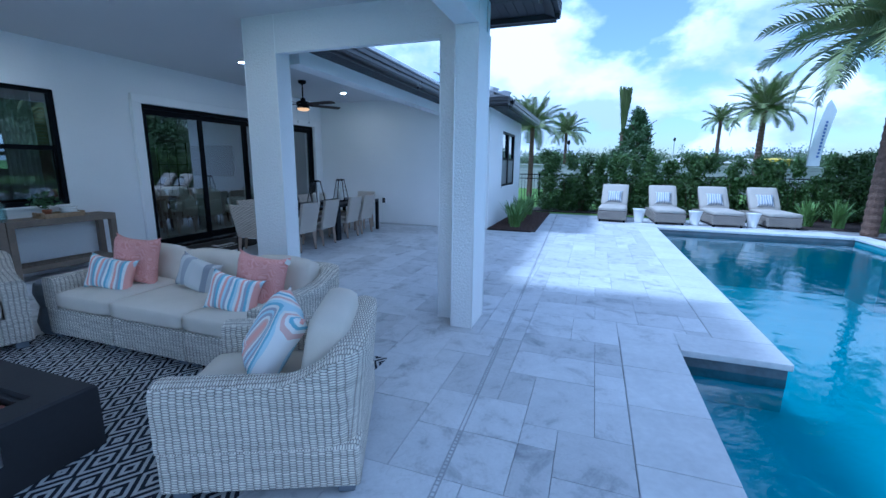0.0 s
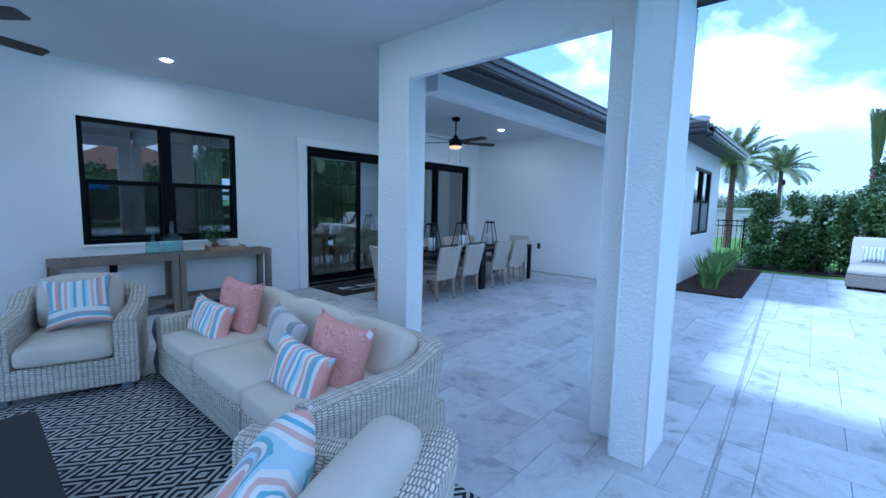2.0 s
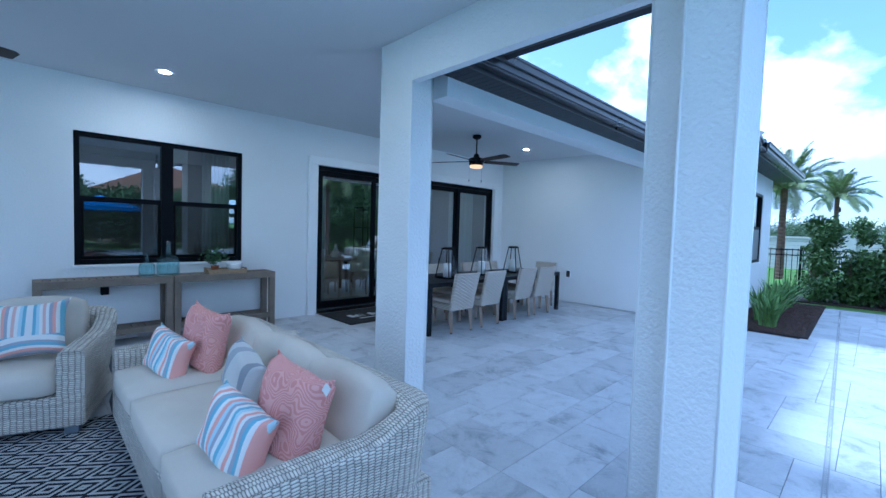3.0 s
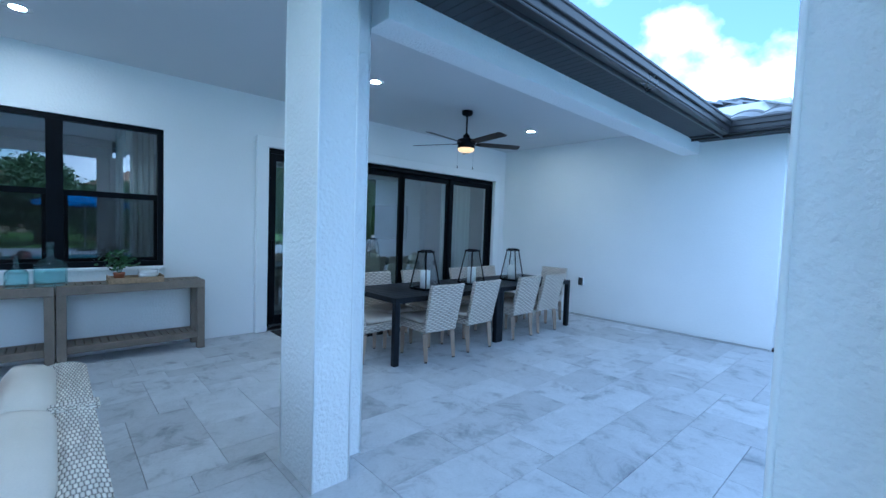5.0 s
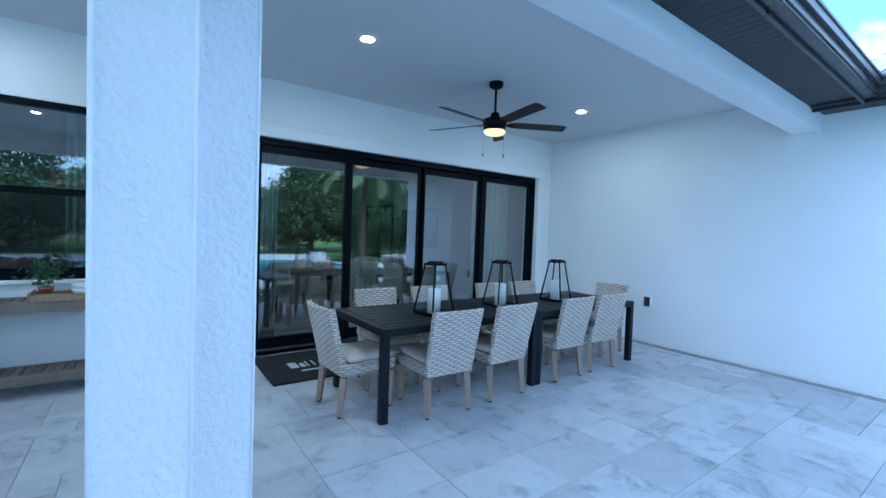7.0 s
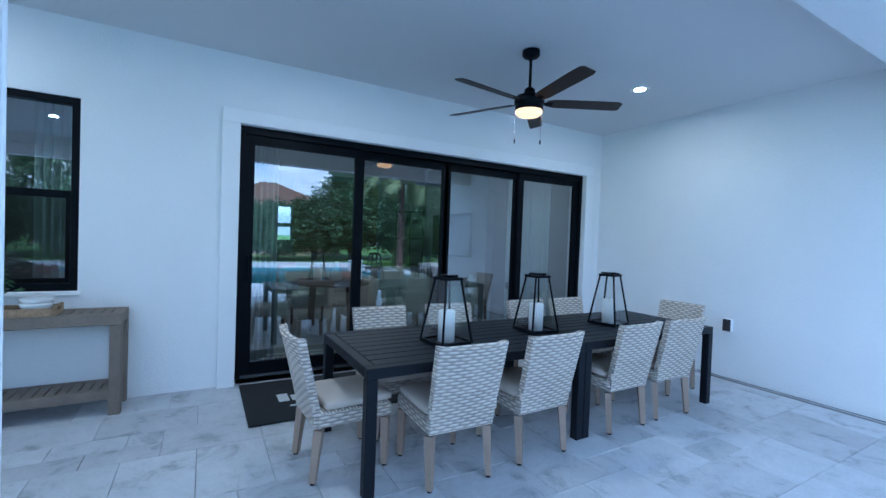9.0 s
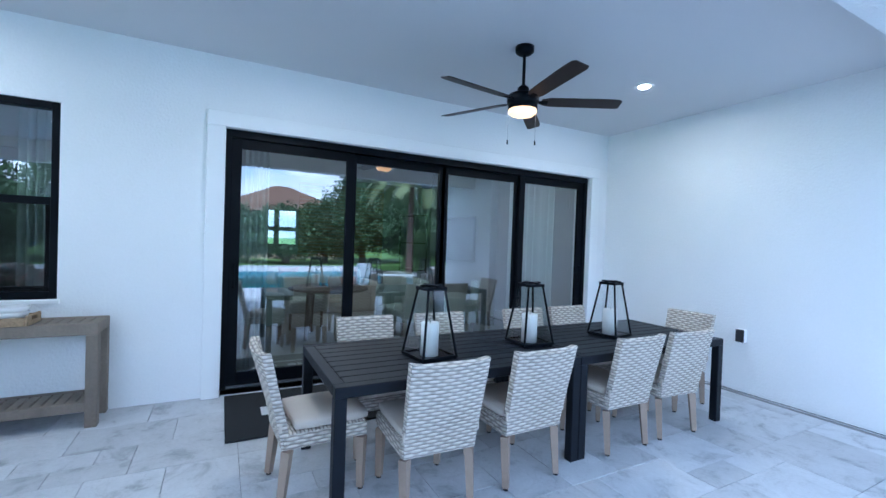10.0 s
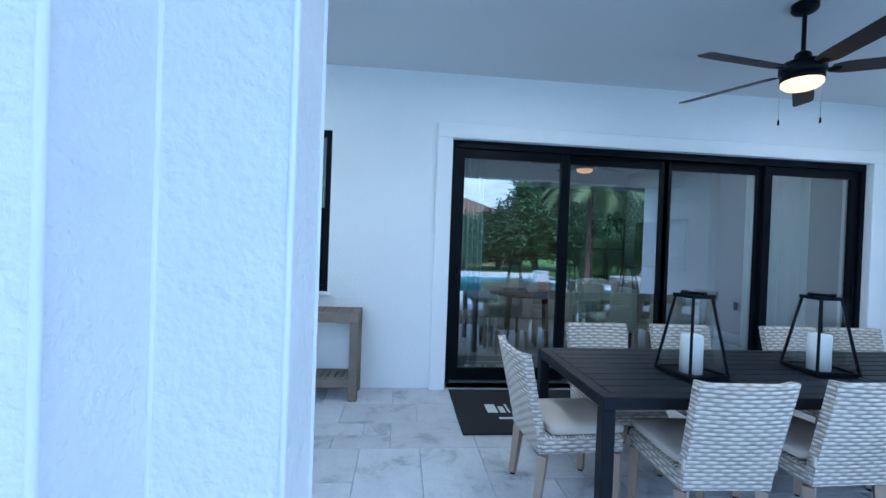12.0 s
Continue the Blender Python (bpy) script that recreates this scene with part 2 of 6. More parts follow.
def paver_mat(name, islands):
    """Grey marble: clouded tone, darker veins, and a tone and offset of its own for each stone."""
    m = bpy.data.materials.new(name)
    m.use_nodes = True
    n, l = m.node_tree.nodes, m.node_tree.links
    b = n["Principled BSDF"]
    geo = n.new("ShaderNodeNewGeometry")
    rnd = geo.outputs["Random Per Island"] if islands else n.new("ShaderNodeObjectInfo").outputs["Random"]
    off = n.new("ShaderNodeMath"); off.operation = "MULTIPLY"; off.inputs[1].default_value = 37.0
    l.new(rnd, off.inputs[0])
    def tex(scale, detail, rough=0.55, dist=0.0):
        t = n.new("ShaderNodeTexNoise"); t.noise_dimensions = "4D"
        t.inputs["Scale"].default_value, t.inputs["Detail"].default_value, t.inputs["Roughness"].default_value, t.inputs["Distortion"].default_value = scale, detail, rough, dist
        l.new(geo.outputs["Position"], t.inputs["Vector"]); l.new(off.outputs[0], t.inputs["W"])
        return t.outputs["Fac"]
    cloud, vein, grain = tex(3.6, 8, 0.66, 0.8), tex(3.8, 5, 0.6, 1.6), tex(60, 3)
    r1 = n.new("ShaderNodeValToRGB")
    r1.color_ramp.elements[0].position, r1.color_ramp.elements[1].position = 0.30, 0.68
    r1.color_ramp.elements[0].color, r1.color_ramp.elements[1].color = (0.27, 0.278, 0.297, 1), (0.61, 0.617, 0.635, 1)
    e = r1.color_ramp.elements.new(0.46); e.color = (0.53, 0.537, 0.555, 1)
    l.new(cloud, r1.inputs["Fac"])
    r2 = n.new("ShaderNodeValToRGB")
    for k_, (p_, c_) in enumerate(((0.485, 1.0), (0.50, 0.90))):
        r2.color_ramp.elements[k_].position = p_; r2.color_ramp.elements[k_].color = (c_, c_, c_, 1)
    e = r2.color_ramp.elements.new(0.515); e.color = (1, 1, 1, 1)
    l.new(vein, r2.inputs["Fac"])
    mr = n.new("ShaderNodeMapRange"); mr.inputs["To Min"].default_value, mr.inputs["To Max"].default_value = 0.85, 1.06
    l.new(rnd, mr.inputs["Value"])
    gr = n.new("ShaderNodeMapRange"); gr.inputs["To Min"].default_value, gr.inputs["To Max"].default_value = 0.9, 1.1
    l.new(grain, gr.inputs["Value"])
    m1 = n.new("ShaderNodeVectorMath"); m1.operation = "MULTIPLY"; l.new(r1.outputs["Color"], m1.inputs[0]); l.new(r2.outputs["Color"], m1.inputs[1])
    m2 = n.new("ShaderNodeVectorMath"); m2.operation = "SCALE"; l.new(m1.outputs[0], m2.inputs[0]); l.new(mr.outputs["Result"], m2.inputs["Scale"])
    m3 = n.new("ShaderNodeVectorMath"); m3.operation = "SCALE"; l.new(m2.outputs[0], m3.inputs[0]); l.new(gr.outputs["Result"], m3.inputs["Scale"])
    l.new(m3.outputs[0], b.inputs["Base Color"])
    b.inputs["Specular IOR Level"].default_value = 0.32
    rr = n.new("ShaderNodeMapRange"); rr.inputs["To Min"].default_value, rr.inputs["To Max"].default_value = 0.42, 0.7
    l.new(cloud, rr.inputs["Value"]); l.new(rr.outputs["Result"], b.inputs["Roughness"])
    bp = n.new("ShaderNodeBump"); bp.inputs["Strength"].default_value, bp.inputs["Distance"].default_value = 0.15, 0.003
    l.new(grain, bp.inputs["Height"]); l.new(bp.outputs["Normal"], b.inputs["Normal"])
    return m


M_TILE, M_TILE_FAR = paver_mat("grey_marble_paver", False), paver_mat("grey_marble_paver_joined", True)
M_GROUT = mat("grey_joint_sand", (0.24, 0.24, 0.25), 0.9, spread=0.25)
M_COPING = mat("pale_stone_coping", (0.46, 0.468, 0.485), 0.6, scale=2.5, fine=20, rnd=0.06, color2=(0.62, 0.628, 0.64))
M_ROOF = mat("grey_roof_tile", (0.16, 0.165, 0.18), 0.6, spread=0.25, rnd=0.15)
M_GLASS = glass_mat("window_glass", (0.50, 0.58, 0.58), f0=0.32)
M_SCREENMESH = glass_mat("insect_mesh", (0.55, 0.56, 0.57), rough=0.6, f0=0.012)
M_CLEAR = glass_mat("clear_glass", (0.97, 0.98, 0.98), f0=0.05)
M_WATER = glass_mat("pool_water", (0.50, 0.84, 0.90), f0=0.03, wave=0.3)
M_POOL = mat("pool_plaster", (0.085, 0.25, 0.31), 0.6, spread=0.1)
M_POOLTILE = mat("pool_waterline_tile", (0.10, 0.12, 0.14), 0.4, spread=0.4, fine=25)
M_GRASS = mat("lawn", (0.12, 0.22, 0.035), 0.9, spread=0.35, scale=1.5, fine=120, bump=0.8, bump_scale=150, dist=0.02)
M_MULCH = mat("dark_mulch", (0.035, 0.022, 0.018), 0.95, spread=0.5, scale=20, fine=90, bump=1.0, bump_scale=60, dist=0.03)
M_LAMP = emit_mat("lit_downlight", (1.0, 0.86, 0.70), 26.0)
M_FANLAMP = emit_mat("lit_fan_diffuser", (1.0, 0.50, 0.20), 0.085)

# ---- structure ----
WX, ENDY, ANX, CEIL = -6.33, 9.93, -1.70, 3.08


def wall_with_holes(name, axis, at, thick, u0, u1, z0, z1, holes, label):
    """A wall across x or y at a plane, of a thickness (signed), with rectangular openings (u0, u1, z0, z1)."""
    bm = bmesh.new()
    us = sorted({u0, u1, *[h[0] for h in holes], *[h[1] for h in holes]})
    for a, b in zip(us, us[1:]):
        cuts = sorted((h[2], h[3]) for h in holes if h[0] <= a + 1e-6 and h[1] >= b - 1e-6)
        low = z0
        spans = []
        for c, d in cuts:
            if c > low + 1e-6:
                spans.append((low, c))
            low = d
        if low < z1:
            spans.append((low, z1))
        for c, d in spans:
            lo, hi = sorted((at, at + thick))
            box(bm, lo, hi, a, b, c, d) if axis == "x" else box(bm, a, b, lo, hi, c, d)
    bmesh.ops.remove_doubles(bm, verts=bm.verts, dist=1e-4)
    return structure(name, bm, M_WALL, label, "wall")


WIN = (2.06, 3.89, 0.92, 2.46)
DOOR = (5.04, 9.56, 0.04, 2.44)
AWIN = (11.40, 13.25, 0.96, 2.43)
wall_with_holes("wall_west", "x", WX, -0.25, -7.0, 18.0, -0.1, 3.3, [WIN, DOOR], "white textured stucco house wall with window and sliding door")
wall_with_holes("wall_dining_end", "y", ENDY, 0.25, WX, ANX, -0.1, 3.3, [], "white textured stucco end wall beside the dining table")
wall_with_holes("wall_annex_side", "x", ANX, -0.25, ENDY + 0.25, 14.3, -0.1, 3.0, [AWIN], "white stucco side wall of the house wing")
wall_with_holes("wall_annex_back", "y", 14.3, -0.25, WX, ANX - 0.25, -0.1, 3.0, [], "white stucco back wall of the house wing")

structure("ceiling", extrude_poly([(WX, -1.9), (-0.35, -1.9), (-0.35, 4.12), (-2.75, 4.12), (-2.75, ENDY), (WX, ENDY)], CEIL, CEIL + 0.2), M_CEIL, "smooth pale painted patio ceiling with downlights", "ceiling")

# beams and columns
structure("beam_arch", bx(-2.697, -0.335, 3.98, 4.056, 2.69, 3.3), M_STUCCO, "white stucco beam between two patio columns", "beam")
structure("beam_pool_side", bx(-0.538, -0.333, -1.9, 3.645, 2.69, 3.3), M_STUCCO, "white stucco beam along the pool side of the patio", "beam")
structure("beam_south", bx(WX, -0.333, -2.13, -1.904, 2.69, 3.3), M_STUCCO, "white stucco beam at the open end of the patio", "beam")
structure("column_south", bx(-0.75, -0.333, -2.13, -1.71, 0, 2.688), M_STUCCO, "plain white stucco patio column", "column")
structure("beam_dining", bx(-2.94, -2.71, 4.412, ENDY, 2.67, 3.3), M_STUCCO, "white stucco beam along the open dining patio", "beam")
structure("column_outer", extrude_poly([(-0.74, 3.85), (-0.535, 3.85), (-0.535, 3.65), (-0.33, 3.65), (-0.33, 4.06), (-0.74, 4.06)], 0, 2.69), M_STUCCO, "white stucco patio column with a stepped corner", "column")
structure("column_cap", extrude_poly([(-0.535, 3.9), (-0.535, 3.646), (-0.329, 3.646), (-0.329, 3.9)], 2.692, 3.3), M_STUCCO, "white stucco beam end over the column", "beam")
structure("column_inner", extrude_poly([(-3.12, 3.984), (-2.692, 3.984), (-2.692, 4.206), (-2.90, 4.206), (-2.90, 4.408), (-3.12, 4.408)], 0, CEIL), M_STUCCO, "white stucco patio column with a stepped corner", "column")


# smooth rounded corner beads on the stuccoed columns
for name, corners, top in (("column_outer", ((-0.74, 3.85), (-0.535, 3.65), (-0.33, 3.65), (-0.33, 4.06), (-0.74, 4.06)), 2.69),
                           ("column_inner", ((-3.12, 3.984), (-2.692, 3.984), (-2.692, 4.206), (-2.90, 4.206), (-2.90, 4.408), (-3.12, 4.408)), CEIL)):
    for x, y in corners:
        part("corner_bead", cy((x, y, 0.0), (x, y, top - 0.002), 0.006, 0.006, 10), M_TRIM, bpy.data.objects[name], smooth=True)
# soffits with grooves, gutters, fascia
def eave(name, axis, inner, outer, u0, u1, z, label):
    """A grooved soffit from the wall to the gutter. The slats run from wall to gutter."""
    root = thing(name, pose(0, 0, 0), label, "eave", kind="structure")
    bm = bmesh.new()
    lo, hi = sorted((inner, outer))
    box(bm, *((lo, hi, u0, u1) if axis == "y" else (u0, u1, lo, hi)), z + 0.006, z + 0.03)
    u = u0
    while u < u1 - 0.01:
        v = min(u + 0.085, u1)
        a = (lo, hi, u + 0.006, v) if axis == "y" else (u + 0.006, v, lo, hi)
        box(bm, *a, z, z + 0.006)
        u = v
    part("soffit", bm, M_SOFFIT, root, "dark grooved soffit panel")
    s = 1 if outer > inner else -1
    g = bmesh.new()
    for (d0, d1, za, zb) in ((0.0, 0.025, -0.05, 0.14), (0.025, 0.105, -0.02, 0.0), (0.09, 0.115, 0.0, 0.07), (0.105, 0.14, 0.06, 0.13), (0.13, 0.15, 0.12, 0.15)):
        a, b = sorted((outer + s * d0, outer + s * d1))
        box(g, *((a, b, u0, u1) if axis == "y" else (u0, u1, a, b)), z + za, z + zb, 0.006)
    part("gutter", g, M_GUTTER, root, "dark bronze rain gutter")
    return root


SOF = 2.84
eave("eave_dining", "y", -2.706, -2.34, 4.13, 9.55, SOF, "dark grooved eave with a bronze gutter over the dining patio")
eave("eave_annex_front", "x", 9.926, 9.55, -2.70, -1.20, SOF, "dark grooved eave with a bronze gutter on the house wing")
eave("eave_annex_side", "y", -1.696, -1.30, 9.93, 14.7, SOF, "dark grooved eave with a bronze gutter on the wing side")
eave("eave_living_side", "y", -0.329, 0.10, -2.6, 4.056, 2.96, "dark grooved eave with a bronze gutter over the pool deck")
eave("eave_living_end", "x", 4.06, 4.48, -2.78, 0.24, 2.96, "dark grooved eave with a bronze gutter on the patio roof")


# tiled roofs
def roof(name, p0, p1, up, rows, pitch, label, width=0.33, skip0=0.0, skip1=0.0):
    """Overlapping curved tiles in rows from the eave line p0-p1 along the unit plan direction up. skip: how much a row loses at its ends (hips and valleys)."""
    root = thing(name, pose(0, 0, 0), label, "roof", kind="structure")
    p0, p1, up = Vector((*p0, 0)), Vector((*p1, 0)), Vector((*up, 0))
    along = (p1 - p0).normalized()
    length = (p1 - p0).length
    z0 = SOF + 0.10
    run = 0.36
    verts, faces = [], []
    rowtiles = 0
    for r in range(rows):
        a, b = r * run * skip0, length - r * run * skip1
        n = max(1, int((b - a) / width))
        if b - a < 0.2:
            break
        for k in range(n):
            s0 = a + (b - a) * k / n
            for j in range(7):
                f = j / 6
                s = s0 + (b - a) / n * f
                h = 0.055 * math.sin(math.pi * f) ** 0.8 if 0 < f < 1 else 0
                for e, lift in ((0, 0.045), (1.12, 0.02)):
                    q = p0 + along * s + up * (r + e) * run
                    verts.append((q.x, q.y, z0 + (r + e) * run * pitch + h + lift))
                for e in (0,):
                    q = p0 + along * s + up * (r + e) * run
                    verts.append((q.x, q.y, z0 + (r + e) * run * pitch + h - 0.005))
            base = len(verts) - 21
            for j in range(6):
                v = base + 3 * j
                faces += [(v, v + 3, v + 4, v + 1), (v + 2, v + 5, v + 3, v)]
    ob = new("roof_tiles", raw("roof_tiles", verts, faces, M_ROOF))
    ob.parent = root
    tagged(ob, "curved grey roof tiles", kind="stuff")
    # deck beneath
    top = rows * run
    q = [p0, p1, p1 + up * top - along * top * skip1, p0 + up * top + along * top * skip0]
    d = [(v.x, v.y, z0 - 0.02 + (top * pitch if k > 1 else 0)) for k, v in enumerate(q)]
    dk = new("roof_deck", raw("roof_deck", d, [(0, 1, 2, 3)], M_SOFFIT))
    dk.parent = root
    return root


roof("roof_dining", (-2.30, 4.2), (-2.30, 12.0), (-1, 0), 9, 0.42, "grey tiled roof slope over the dining patio")
roof("roof_annex_front", (-2.7, 9.49), (-1.22, 9.49), (0, 1), 7, 0.42, "grey tiled hip roof on the house wing", skip1=1.0)
roof("roof_annex_side", (-1.22, 9.49), (-1.22, 14.8), (-1, 0), 7, 0.42, "grey tiled side slope of the house wing", skip0=1.0, skip1=1.0)
roof("roof_living_side", (0.2, -2.6), (0.2, 4.62), (-1, 0), 8, 0.42, "grey tiled roof slope over the covered patio", skip1=1.0)
roof("roof_living_end", (-3.2, 4.62), (0.2, 4.62), (0, -1), 8, 0.42, "grey tiled hip end of the patio roof", skip1=1.0)
structure("roof_cover", bx(-16.0, -3.2, -2.6, 14.6, 3.34, 3.5), M_ROOF, "flat dark roof closing the house", "roof")

# house floor line: shadow gap at the end wall's foot
structure("wall_joint", bx(-6.2, -1.72, ENDY - 0.005, ENDY - 0.001, 0.0, 0.004), M_BLACK, "dark joint at the foot of the wall", "trim")


# window and sliding door
def sash_window(name, axis, at, u0, u1, z0, z1, inward, label):
    """A pair of single-hung units with black frames, set back in the wall."""
    root = thing(name, pose(0, 0, 0), label, "window", kind="structure")

    def slab(bm, a0, a1, b0, b1, d0, d1):
        lo, hi = sorted((at + inward * d0, at + inward * d1))
        return box(bm, lo, hi, a0, a1, b0, b1, 0.003) if axis == "x" else box(bm, a0, a1, lo, hi, b0, b1, 0.003)

    f = bmesh.new()
    slab(f, u0, u0 + 0.055, z0, z1, 0.015, 0.10); slab(f, u1 - 0.055, u1, z0, z1, 0.015, 0.10)
    slab(f, u0 + 0.055, u1 - 0.055, z1 - 0.055, z1, 0.015, 0.10); slab(f, u0 + 0.055, u1 - 0.055, z0, z0 + 0.06, 0.015, 0.10)
    mid = (u0 + u1) / 2
    slab(f, mid - 0.065, mid + 0.065, z0 + 0.06, z1 - 0.055, 0.012, 0.10)
    part("window_frame", f, M_BLACK, root, "black aluminium frame")
    zm = (z0 + z1) / 2
    for a, b in ((u0 + 0.055, mid - 0.065), (mid + 0.065, u1 - 0.055)):
        rail = bmesh.new()
        slab(rail, a, b, zm - 0.03, zm + 0.03, 0.03, 0.085)
        part("meeting_rail", rail, M_BLACK, root)
        low = bmesh.new()
        slab(low, a, a + 0.035, z0 + 0.06, zm - 0.03, 0.035, 0.07); slab(low, b - 0.035, b, z0 + 0.06, zm - 0.03, 0.035, 0.07)
        slab(low, a + 0.035, b - 0.035, z0 + 0.06, z0 + 0.1, 0.035, 0.07)
        part("sash", low, M_BLACK, root)
        for c, d, e in ((z0 + 0.06, zm - 0.03, 0.055), (zm + 0.03, z1 - 0.055, 0.06)):
            x_ = at + inward * e
            ob = new("pane", raw("pane", [(x_, a, c), (x_, b, c), (x_, b, d), (x_, a, d)], [(0, 1, 2, 3)], M_GLASS))
            ob.parent = root
            ob.visible_shadow = False
        x_ = at + inward * 0.034
        ob = new("insect_screen", raw("insect_screen", [(x_, a, z0 + 0.06), (x_, b, z0 + 0.06), (x_, b, zm - 0.03), (x_, a, zm - 0.03)], [(0, 1, 2, 3)], M_SCREENMESH))
        ob.parent = root
        ob.visible_shadow = False
        tagged(ob, "fine dark insect screen")
    s = bmesh.new()
    slab(s, u0 - 0.02, u1 + 0.02, z0 - 0.035, z0 - 0.003, -0.02, 0.02)
    part("window_sill", s, M_TRIM, root, "white stucco sill")
    return root


sash_window("window_1", "x", WX, *WIN, -1, "black-framed double hung window in a white wall")
sash_window("window_2", "x", ANX, *AWIN, -1, "black-framed double hung window in the house wing")

door = thing("sliding_door_1", pose(0, 0, 0), "closed four-panel black-framed glass sliding door", "door", kind="structure")
df = bmesh.new()
box(df, WX - 0.17, WX - 0.01, DOOR[0], DOOR[0] + 0.05, 0.04, DOOR[3]); box(df, WX - 0.17, WX - 0.01, DOOR[1] - 0.05, DOOR[1], 0.04, DOOR[3])
box(df, WX - 0.17, WX - 0.01, DOOR[0] + 0.05, DOOR[1] - 0.05, DOOR[3] - 0.07, DOOR[3])
part("door_frame", df, M_BLACK, door, "black aluminium door frame")
M_TRACK = mat("aluminium_track", (0.25, 0.26, 0.28), 0.35, metal=0.8)
tk = bx(WX - 0.2, WX + 0.0, DOOR[0], DOOR[1], 0.0, 0.04)
for k in range(4):
    box(tk, WX - 0.16 + 0.04 * k, WX - 0.15 + 0.04 * k, DOOR[0] + 0.05, DOOR[1] - 0.05, 0.04, 0.065)
part("door_track", tk, M_TRACK, door, "grey metal door track")
PW = (DOOR[1] - DOOR[0] - 0.1) / 4
for k in range(4):
    a = DOOR[0] + 0.05 + k * PW
    b = a + PW + (0.05 if k < 3 else 0)
    x = WX - (0.06 if k in (0, 3) else 0.11)
    st = 0.085
    p = bmesh.new()
    box(p, x - 0.022, x + 0.022, a, a + st, 0.066, 2.37, 0.003); box(p, x - 0.022, x + 0.022, b - st, b, 0.066, 2.37, 0.003)
    box(p, x - 0.022, x + 0.022, a + st, b - st, 2.28, 2.37, 0.003); box(p, x - 0.022, x + 0.022, a + st, b - st, 0.066, 0.19, 0.003)
    leaf = part("door_panel", p, M_BLACK, door, "black aluminium stile and rail frame")
    g = new("pane", raw("pane", [(x, a + st, 0.19), (x, b - st, 0.19), (x, b - st, 2.28), (x, a + st, 2.28)], [(0, 1, 2, 3)], M_GLASS))
    g.parent = leaf
    g.visible_shadow = False
    if k in (0, 3):
        hy = a + 0.042 if k == 0 else b - 0.042
        h = bmesh.new()
        box(h, x + 0.022, x + 0.05, hy - 0.012, hy + 0.012, 0.98, 1.22, 0.006); 
        part("door_handle", h, M_BLACK, leaf, "black pull handle")
tr = bmesh.new()
box(tr, WX, WX + 0.07, 4.89, 5.04, 0.0, 2.44, 0.006); box(tr, WX, WX + 0.07, 9.56, 9.71, 0.0, 2.44, 0.006); box(tr, WX, WX + 0.07, 4.89, 9.71, 2.44, 2.575, 0.006)
structure("door_trim", tr, M_TRIM, "raised white stucco surround of the sliding door", "trim")

# ---- ground ----
def poly_sheet(name, outline, z, material, label, category):
    return structure(name, extrude_poly(outline, z - 0.05, z), material, label, category)


POOLX, TONGX, TONGY, POOLY = 2.25, 1.44, 3.86, 12.1
# the deck's bed under the pavers, around the pool
bedm = bmesh.new()
for a in ((-6.33, TONGX, -7.0, 3.86), (-6.33, POOLX, 3.86, 9.93), (-0.55, POOLX, 9.93, 12.1), (-0.55, 8.9, 12.1, 14.3)):
    box(bedm, a[0], a[1], a[2], a[3], -0.16, -0.012)
structure("patio_bed", bedm, M_GROUT, "sandy grey joints of the paved patio", "ground")
# lawn to the horizon, open over the pool
lw = bmesh.new()
for a in ((-900, -6.6, -900, 900), (12.5, 900, -900, 900), (-6.6, 12.5, 14.3, 900), (-6.6, 12.5, -900, -7.25)):
    box(lw, a[0], a[1], a[2], a[3], -0.4, -0.03)
structure("ground", lw, M_GRASS, "flat green lawn reaching to the horizon", "ground")
poly_sheet("mulch_bed", [(-1.70, 9.93), (-0.55, 9.93), (-0.62, 14.3), (-1.70, 14.3)], 0.02, M_MULCH, "dark brown mulch bed beside the house wing", "bed")
chip_rng = np.random.default_rng(17)


def mulch_chips(x0, x1, y0, y1, z, n):
    """Loose bark chips lying on a bed."""
    v, f = [], []
    for k in range(n):
        a, L, w = chip_rng.uniform(0, 6.28), chip_rng.uniform(0.012, 0.04), chip_rng.uniform(0.005, 0.012)
        cx, cy_, cz = chip_rng.uniform(x0, x1), chip_rng.uniform(y0, y1), z + chip_rng.uniform(0.004, 0.022)
        t = chip_rng.uniform(-0.4, 0.4)
        ux, uy, px, py = math.cos(a) * L, math.sin(a) * L, -math.sin(a) * w, math.cos(a) * w
        q = len(v)
        v += [(cx - ux - px, cy_ - uy - py, cz - t * L), (cx + ux - px, cy_ + uy - py, cz + t * L), (cx + ux + px, cy_ + uy + py, cz + t * L), (cx - ux + px, cy_ - uy + py, cz - t * L), (cx, cy_, cz + 0.008)]
        f += [(q, q + 1, q + 4), (q + 1, q + 2, q + 4), (q + 2, q + 3, q + 4), (q + 3, q, q + 4)]
    o = new("bark_chips", raw("bark_chips", v, f, M_CHIP))
    return o


M_CHIP = mat("brown_bark_chip", (0.075, 0.045, 0.034), 0.95, spread=0.6, scale=25, fine=120, bump=0.4)
chips = mulch_chips(-1.66, -0.62, 9.97, 14.2, 0.02, 5200)
tagged(chips, "loose brown bark chips on the planting bed", "mulch", kind="stuff")
structure("mulch_hedge", bx(-3.0, 13.0, 14.95, 16.2, -0.05, 0.0), M_MULCH, "dark mulch strip under the hedge", "bed")

